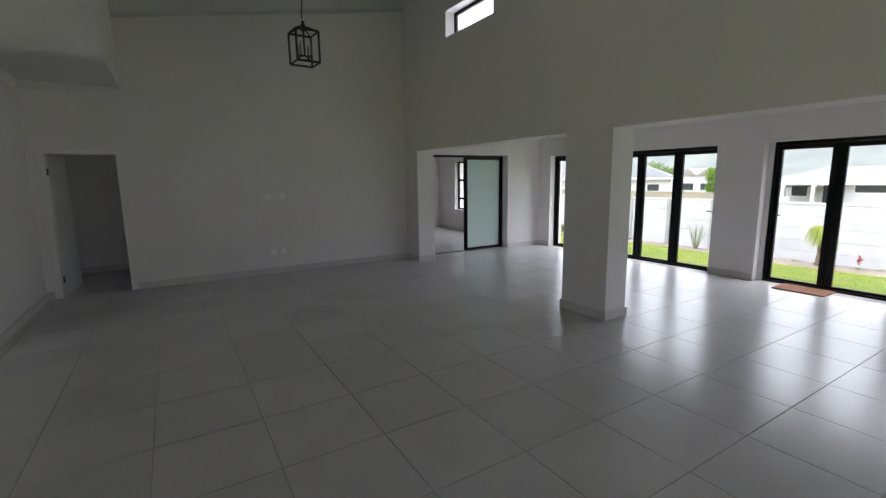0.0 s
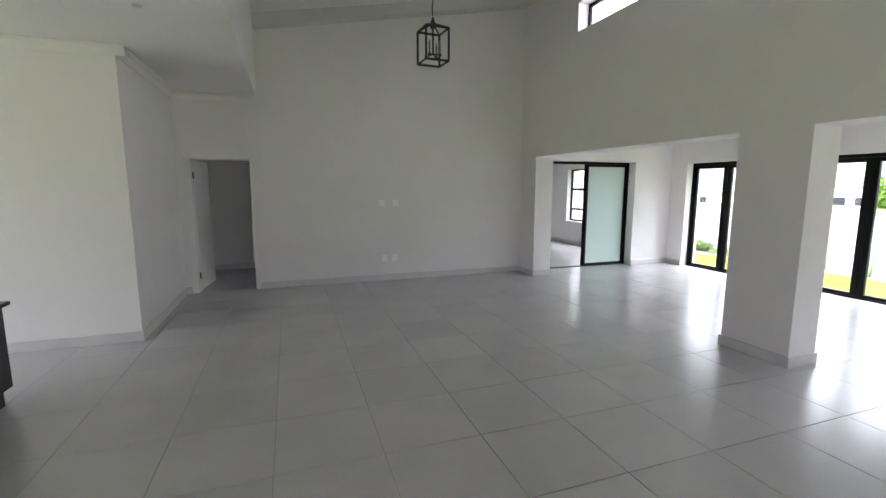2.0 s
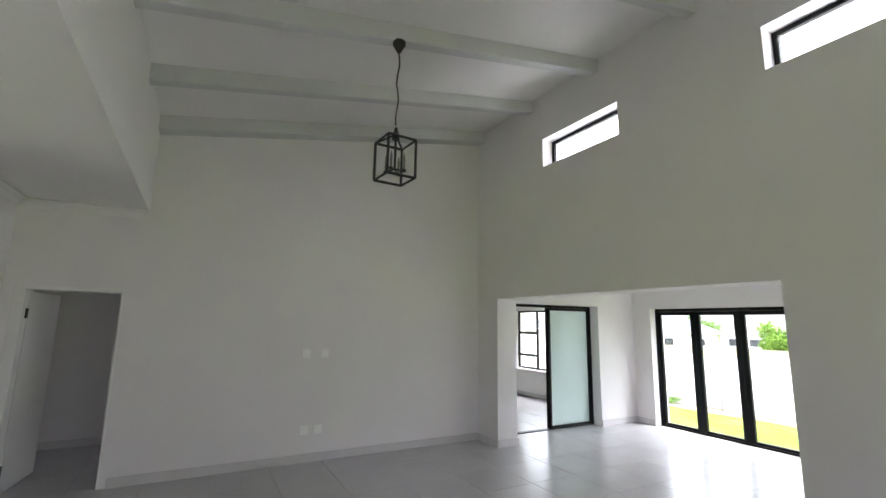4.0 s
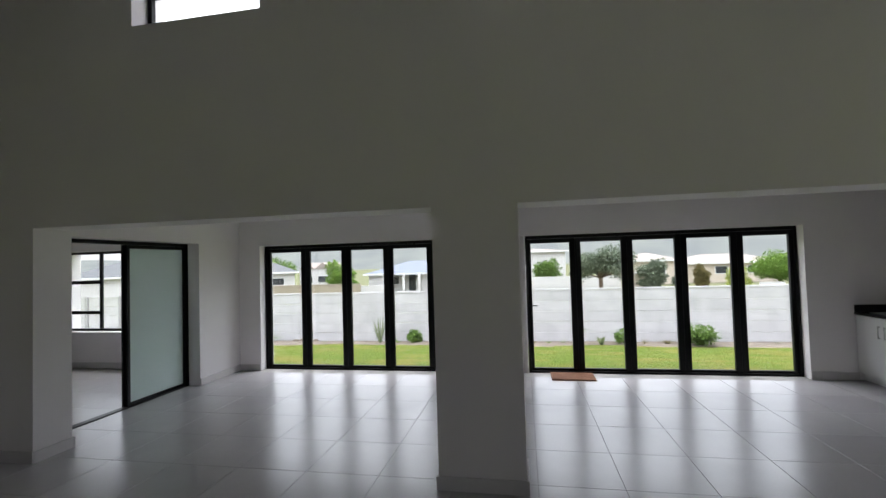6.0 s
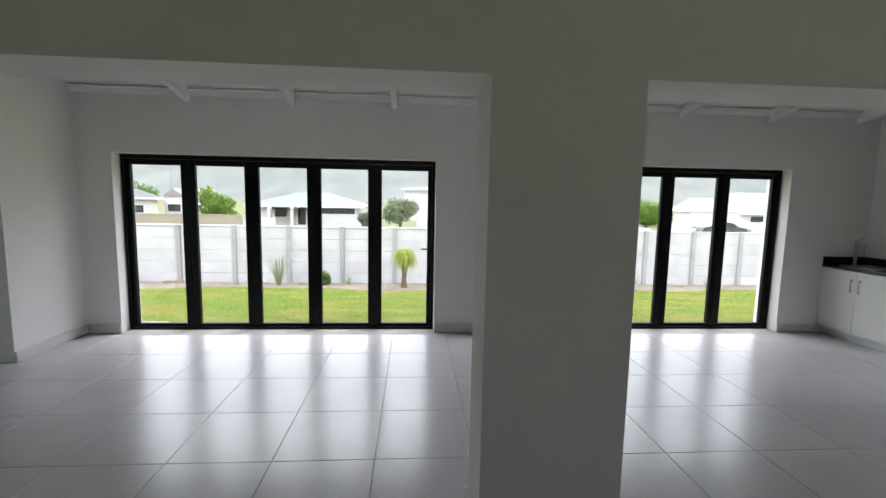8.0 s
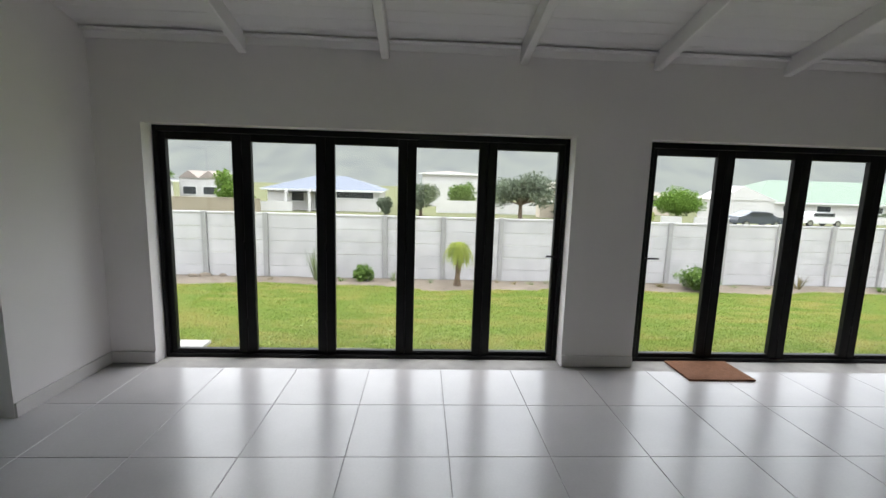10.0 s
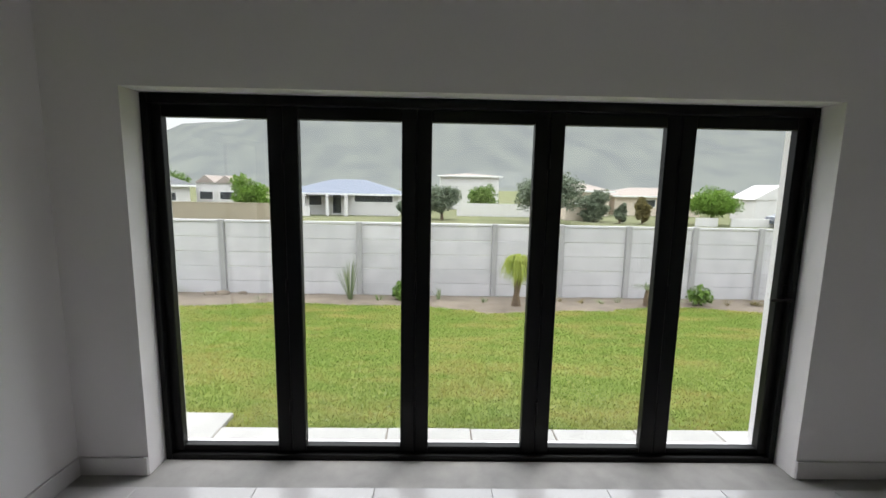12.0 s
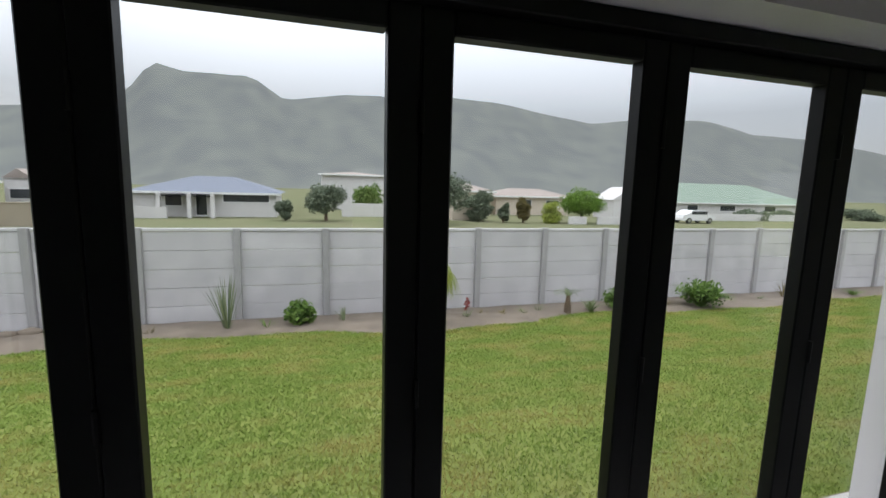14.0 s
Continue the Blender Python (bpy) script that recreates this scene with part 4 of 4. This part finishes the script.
tree(52, -51, 1.7, 2.6, "low dark green hedge tree", LEAF_D, 42, 0.05, count=3000, size=0.14, flat=0.7)
tree(52, -56, 1.6, 2.4, "low dark green hedge tree", LEAF_D, 43, 0.05, count=3000, size=0.14, flat=0.7)
tree(52, -73, 2.0, 3.4, "low dark green hedge tree", LEAF_D, 44, 0.05, count=3500, size=0.15, flat=0.7)
# clipped dome on a bare stem
dz = ground_z(45)
dt = thing("tree", (45, -19.8, dz), "dome-shaped bright green clipped tree", "tree")
part("trunk", rods(((45, -19.8, dz - 0.2), (45, -19.8, dz + 1.3), 0.16, 0.11), ((45, -19.8, dz + 0.9), (45.3, -18.6, dz + 1.9), 0.07, 0.03), ((45, -19.8, dz + 0.9), (44.7, -21.0, dz + 1.9), 0.07, 0.03), n=8), BARK, dt)
leaves("crown", [((45, -19.8, dz + 2.1), (1.9, 2.0, 1.3)), ((45, -18.6, dz + 1.8), (1.2, 1.2, 0.8)), ((45, -21.0, dz + 1.8), (1.2, 1.2, 0.8)), ((44.2, -19.8, dz + 1.75), (1.2, 1.9, 0.75))], 11000, 0.09, LEAF_B, dt, 41)


def hip_roof(bm, x0, y0, x1, y1, z, h, over=0.5, gable=False):
    x0, y0, x1, y1 = x0 - over, y0 - over, x1 + over, y1 + over
    cx = (x0 + x1) / 2
    ins = 0 if gable else min((x1 - x0) / 2, (y1 - y0) / 2 - 0.2)
    v = [bm.verts.new(p) for p in ((x0, y0, z), (x1, y0, z), (x1, y1, z), (x0, y1, z), (cx, y0 + ins, z + h), (cx, y1 - ins, z + h))]
    for f in ((0, 4, 5, 3), (1, 2, 5, 4), (0, 1, 4), (3, 5, 2), (0, 3, 2, 1)):
        bm.faces.new([v[i] for i in f])
    return bm


def house(x0, y0, x1, y1, wall_h, roof_h, wall_mat, roof_mat, label, openings, gable=False):
    """openings on the face towards the garden: (y0, y1, z0, z1) above the house's ground."""
    z = ground_z(x0)
    t = thing("house", (x0, (y0 + y1) / 2, z), label, "house", "houses beyond the fence")
    part("wall", boxes((x0, y0, z - 0.5, x1, y1, z + wall_h)), wall_mat, t)
    part("roof", hip_roof(bmesh.new(), x0, y0, x1, y1, z + wall_h + 0.01, roof_h, gable=gable), roof_mat, t)
    part("fascia", boxes((x0 - 0.52, y0 - 0.52, z + wall_h - 0.16, x0 - 0.48, y1 + 0.52, z + wall_h + 0.02)), WHITE, t)
    for a, b, c, d in openings:
        w = part("window", ring(bmesh.new(), "x", x0 - 0.05, a, b, z + c, z + d, 0.08, 0.08), WHITE, t)
        part("pane", boxes((x0 - 0.02, a + 0.06, z + c + 0.06, x0 - 0.005, b - 0.06, z + d - 0.06)), DARKGLASS, w)
    return t


house(50, 9.5, 58, 21.0, 2.2, 1.45, RENDERED, ROOF_B, "white house with a low blue-grey hip roof", ((10.0, 14.0, 1.3, 2.1), (15.2, 16.2, 0.1, 2.1), (17.2, 18.6, 0.9, 2.0)))
t = thing("garden_wall", (48, 19.7, ground_z(48)), "low white garden wall before a house", "garden wall")
part("wall", boxes((47.9, 17.9, ground_z(48) - 0.2, 48.1, 21.5, ground_z(48) + 0.95)), RENDERED, t)
gq = ground_z(50)
t = thing("porch", (49, 16.4, gq), "white porch with pillars before a house", "porch")
part("roof", boxes((48.2, 14.4, gq + 1.85, 49.9, 18.8, gq + 1.85)), RENDERED, t)
for yq in (14.5, 16.3, 18.6):
    part("pillar", boxes((48.25, yq - 0.14, gq - 0.3, 48.55, yq + 0.14, gq + 2.1)), RENDERED, t)
# white house with two low gables towards the garden
zg = ground_z(55)
t = thing("house", (55, 30.3, zg), "white house with two low gables and dark windows", "house", "houses beyond the fence")
part("wall", boxes((55, 28.0, zg - 0.5, 60, 32.5, zg + 3.0)), RENDERED, t)
for ya, yb in ((28.0, 30.25), (30.25, 32.5)):
    bm = bmesh.new()
    ym = (ya + yb) / 2
    vs = [bm.verts.new((x, y, z)) for x in (54.8, 60) for y, z in ((ya, zg + 3.01), (ym, zg + 3.85), (yb, zg + 3.01))]
    for f in ((0, 2, 1), (3, 4, 5), (0, 1, 4, 3), (1, 2, 5, 4), (0, 3, 5, 2)):
        bm.faces.new([vs[k] for k in f])
    part("roof", bm, ROOF_C, t)
    w = part("window", ring(bmesh.new(), "x", 54.95, ym - 0.8, ym + 0.8, zg + 1.1, zg + 2.1, 0.08, 0.08), WHITE, t)
    part("pane", boxes((54.98, ym - 0.74, zg + 1.16, 54.995, ym + 0.74, zg + 2.04)), DARKGLASS, w)
t = house(42.5, 27.9, 66.5, 49.9, 2.75, 4.6, RENDERED, ROOF_D, "white house with a dark grey hip roof", ((29.0, 30.4, 1.2, 2.1), (32.0, 33.7, 1.2, 2.1), (35.0, 35.8, 0.9, 2.1), (37.1, 38.2, 1.2, 2.1)))
t.rotation_euler = (0, 0, radians(30))
t = thing("boundary_wall", (40, 23, ground_z(40)), "tan brown boundary wall across the field", "wall")
part("wall", boxes((39.9, 18.2, ground_z(40) - 0.2, 40.1, 42, ground_z(40) + 1.45)), TANWALL, t)
part("coping", boxes((39.86, 18.15, ground_z(40) + 1.45, 40.14, 42, ground_z(40) + 1.52)), TANWALL, t)
t = thing("boundary_wall", (52, -4, ground_z(52)), "long white boundary wall behind the trees", "wall")
part("wall", boxes((52, -10.8, ground_z(52) - 0.2, 52.2, 3.4, ground_z(52) + 1.35)), RENDERED, t)
house(66, -3.0, 74, 5.0, 4.6, 0.45, RENDERED, ROOF_C, "pale two-storey house behind a white wall", ())
house(56, -14.5, 62, -9.5, 2.9, 0.9, CREAM, ROOF_C, "cream house half hidden by trees", ((-13.5, -12, 1.0, 2.2),))
house(58, -26.5, 64, -16.0, 2.4, 1.0, CREAM, ROOF_C, "cream house behind a round tree", ((-25, -23, 1.0, 2.0), (-21, -19.5, 1.0, 2.0)))
house(57, -69.0, 69, -37.0, 2.1, 2.9, RENDERED, ROOF_G, "white house with a broad pale green roof", ((-62, -59.6, 0.9, 1.8), (-54, -51, 0.9, 1.8), (-47, -45, 0.9, 1.8), (-42.5, -40.5, 0.9, 1.8)))
zo = ground_z(48)
t = thing("outbuilding", (48, -8.2, zo), "small beige flat-roofed outbuilding by the wall", "outbuilding")
part("wall", boxes((48, -9.3, zo - 0.2, 49.6, -7.1, zo + 1.55)), CREAM, t)
part("roof", boxes((47.9, -9.4, zo + 1.551, 49.7, -7.0, zo + 1.68)), RENDERED, t)
for ya, yb in ((-19.4, -17.4), (-24.4, -20.6)):
    zw = ground_z(43.5)
    t = thing("garden_wall", (43.5, (ya + yb) / 2, zw), "low white garden wall below a clipped tree", "garden wall", "low walls by the road")
    part("wall", boxes((43.4, ya, zw - 0.2, 43.55, yb, zw + 0.75), r=0.03), RENDERED, t)
zw = ground_z(50)
t = thing("boundary_wall", (50, -50, zw), "long low white wall before a green-roofed house", "wall")
part("wall", boxes((50, -64, zw - 0.2, 50.2, -38, zw + 0.85)), RENDERED, t)
# white gabled garage end
t = thing("garage", (52, -32, ground_z(52)), "white gabled garage beside a green-roofed house", "garage")
gzz = ground_z(52)
part("wall", boxes((52, -35.3, gzz - 0.3, 56, -28.9, gzz + 2.3)), RENDERED, t)
bm = bmesh.new()
vs = [bm.verts.new(p) for p in ((51.9, -35.6, gzz + 2.3), (51.9, -28.6, gzz + 2.3), (51.9, -31.4, gzz + 3.9), (56, -35.6, gzz + 2.3), (56, -28.6, gzz + 2.3), (56, -31.4, gzz + 3.9))]
for f in ((0, 1, 2), (3, 5, 4), (0, 2, 5, 3), (1, 4, 5, 2), (0, 3, 4, 1)):
    bm.faces.new([vs[i] for i in f])
part("roof", bm, RENDERED, t)


def car(x, y, mat, label, L=4.6):
    z = ground_z(x)
    t = thing("parked_car", (x, y, z), label, "car", "cars parked on the road")
    bm = bmesh.new()
    prof = ((-0.5, 0.35), (-0.5, 0.75), (-0.46, 0.92), (-0.30, 1.0), (-0.14, 1.45), (0.20, 1.47), (0.36, 1.05), (0.47, 0.95), (0.5, 0.6), (0.5, 0.35))
    rows = [[bm.verts.new((x + sx * (0.82 if 1.2 < pz_ else 0.88), y + u * L, z + pz_)) for u, pz_ in prof] for sx in (-1, 1)]
    k = len(prof)
    for i in range(k):
        bm.faces.new([rows[0][i], rows[0][(i + 1) % k], rows[1][(i + 1) % k], rows[1][i]])
    bm.faces.new(rows[0])
    bm.faces.new(rows[1][::-1])
    bmesh.ops.recalc_face_normals(bm, faces=bm.faces[:])
    part("body", bm, mat, t)
    part("side_window", boxes((x - 0.895, y - 0.22 * L, z + 1.02, x - 0.875, y + 0.25 * L, z + 1.36)), DARKGLASS, t)
    for u in (-0.31, 0.31):
        for sx in (-1, 1):
            w = part("wheel", rods(((x + sx * 0.70, y + u * L, z + 0.32), (x + sx * 0.90, y + u * L, z + 0.32), 0.32), n=16), RUBBER, t)
            part("rim", rods(((x + sx * 0.90, y + u * L, z + 0.32), (x + sx * 0.915, y + u * L, z + 0.32), 0.2), n=12), STEEL, w)


car(43.2, -26.3, CARPAINT, "dark grey car parked beyond the fence")
car(46, -35.0, WHITECAR, "white car parked beyond the fence")

# ---- mountains ----
RIDGE = ((2200, 20), (1300, 40), (800, 35), (650, 52), (500, 116), (390, 122), (310, 150), (268, 206), (225, 194), (110, 194), (55, 157), (-50, 176), (-120, 181), (-200, 172),
         (-260, 187), (-370, 184), (-450, 174), (-600, 160), (-700, 172), (-930, 184), (-1080, 162), (-1300, 160), (-1600, 135), (-2200, 80), (-3000, 40))


def ridge(y):
    for (a, ha), (b, hb2) in zip(RIDGE, RIDGE[1:]):
        if b <= y <= a:
            u = (y - b) / (a - b)
            return hb2 + (ha - hb2) * u
    return 20


verts, faces = [], []
cols = [2200 - 20 * i for i in range(260)]
depth = [0, 0.12, 0.25, 0.4, 0.55, 0.7, 0.82, 0.92, 1.0, 1.08, 1.25]
for y in cols:
    h = ridge(y)
    for u in depth:
        f = u ** 1.5 if u <= 1 else 1 - (u - 1) * 2.2
        wob = noise.fractal((y * 0.006, u * 2.2, 1.3), 1.0, 2.0, 5)
        verts.append((450 + 450 * u, y * (0.5 + 0.5 * u), -3 + h * max(f, 0) + wob * (18 * u * (1 - u) * 4 if u < 1 else 0) + (4.0 * wob if 0.9 < u <= 1 else 0)))
nd = len(depth)
faces = [(i * nd + k, i * nd + k + 1, (i + 1) * nd + k + 1, (i + 1) * nd + k) for i in range(len(cols) - 1) for k in range(nd - 1)]
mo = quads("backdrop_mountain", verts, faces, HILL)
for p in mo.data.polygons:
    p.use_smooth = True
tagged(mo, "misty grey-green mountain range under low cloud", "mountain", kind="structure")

# ---- tiled floor ----
fl = structure("floor", boxes((XW, YS, -0.15, XF0 + 0.14, 5.76, -0.006), (-2.39, 5.76, -0.15, XF0 + 0.14, YB1, -0.006), (-3.2, YB1, -0.15, 0.6, 10.2, -0.006), (XA0, YB1, -0.15, XF0, YN, -0.006)), GROUT, "large light grey polished porcelain floor tiles", "floor")
PX, PY = 0.6435, 0.6365
GX0, GY0 = 6.325, 4.815
tm = {}


def tile_mesh(w, d):
    key = (round(w, 3), round(d, 3))
    if key not in tm:
        b = boxes((-w / 2, -d / 2, -0.008, w / 2, d / 2, 0))
        top_e = [e for e in b.edges if all(v.co.z > -0.001 for v in e.verts)]
        bmesh.ops.bevel(b, geom=top_e, offset=0.0015, segments=1, affect="EDGES")
        m = bpy.data.meshes.new("tile")
        b.to_mesh(m)
        b.free()
        m.materials.append(TILE)
        tm[key] = m
    return tm[key]


def inside(x, y):
    if XW < x < XF0 + 0.14 and YS < y < 5.76:
        return True
    return -2.14 < x < XF0 + 0.14 and 5.76 <= y < YB1 or -3.2 < x < 0.6 and YB1 <= y < 10.2 or XA0 < x < XF0 and YB1 <= y < YN


ends_x, ends_y = XF0 + 0.14, 0
rest = bmesh.new()
made = 0
for i in range(-22, 2):
    for j in range(-16, 13):
        x0, x1 = GX0 + (i - 1) * PX + 0.002, GX0 + i * PX - 0.002
        y0, y1 = GY0 + (j - 1) * PY + 0.002, GY0 + j * PY - 0.002
        x1 = min(x1, ends_x)
        if x1 - x0 < 0.03 or not (inside((x0 + x1) / 2, (y0 + y1) / 2) or inside(x0, y0) or inside(x1, y1)):
            continue
        if x0 > -2.8 and -1.5 < y0 < 8 and made < 300:
            o = new("tile", tile_mesh(x1 - x0, y1 - y0))
            o.parent = fl
            o.location = ((x0 + x1) / 2, (y0 + y1) / 2, 0)
            made += 1
        else:
            box(rest, x0, y0, -0.008, x1, y1, 0)
r_ = part("tiles_rest", rest, TILE, fl, "far light grey floor tiles")
r_["kind"] = "stuff"
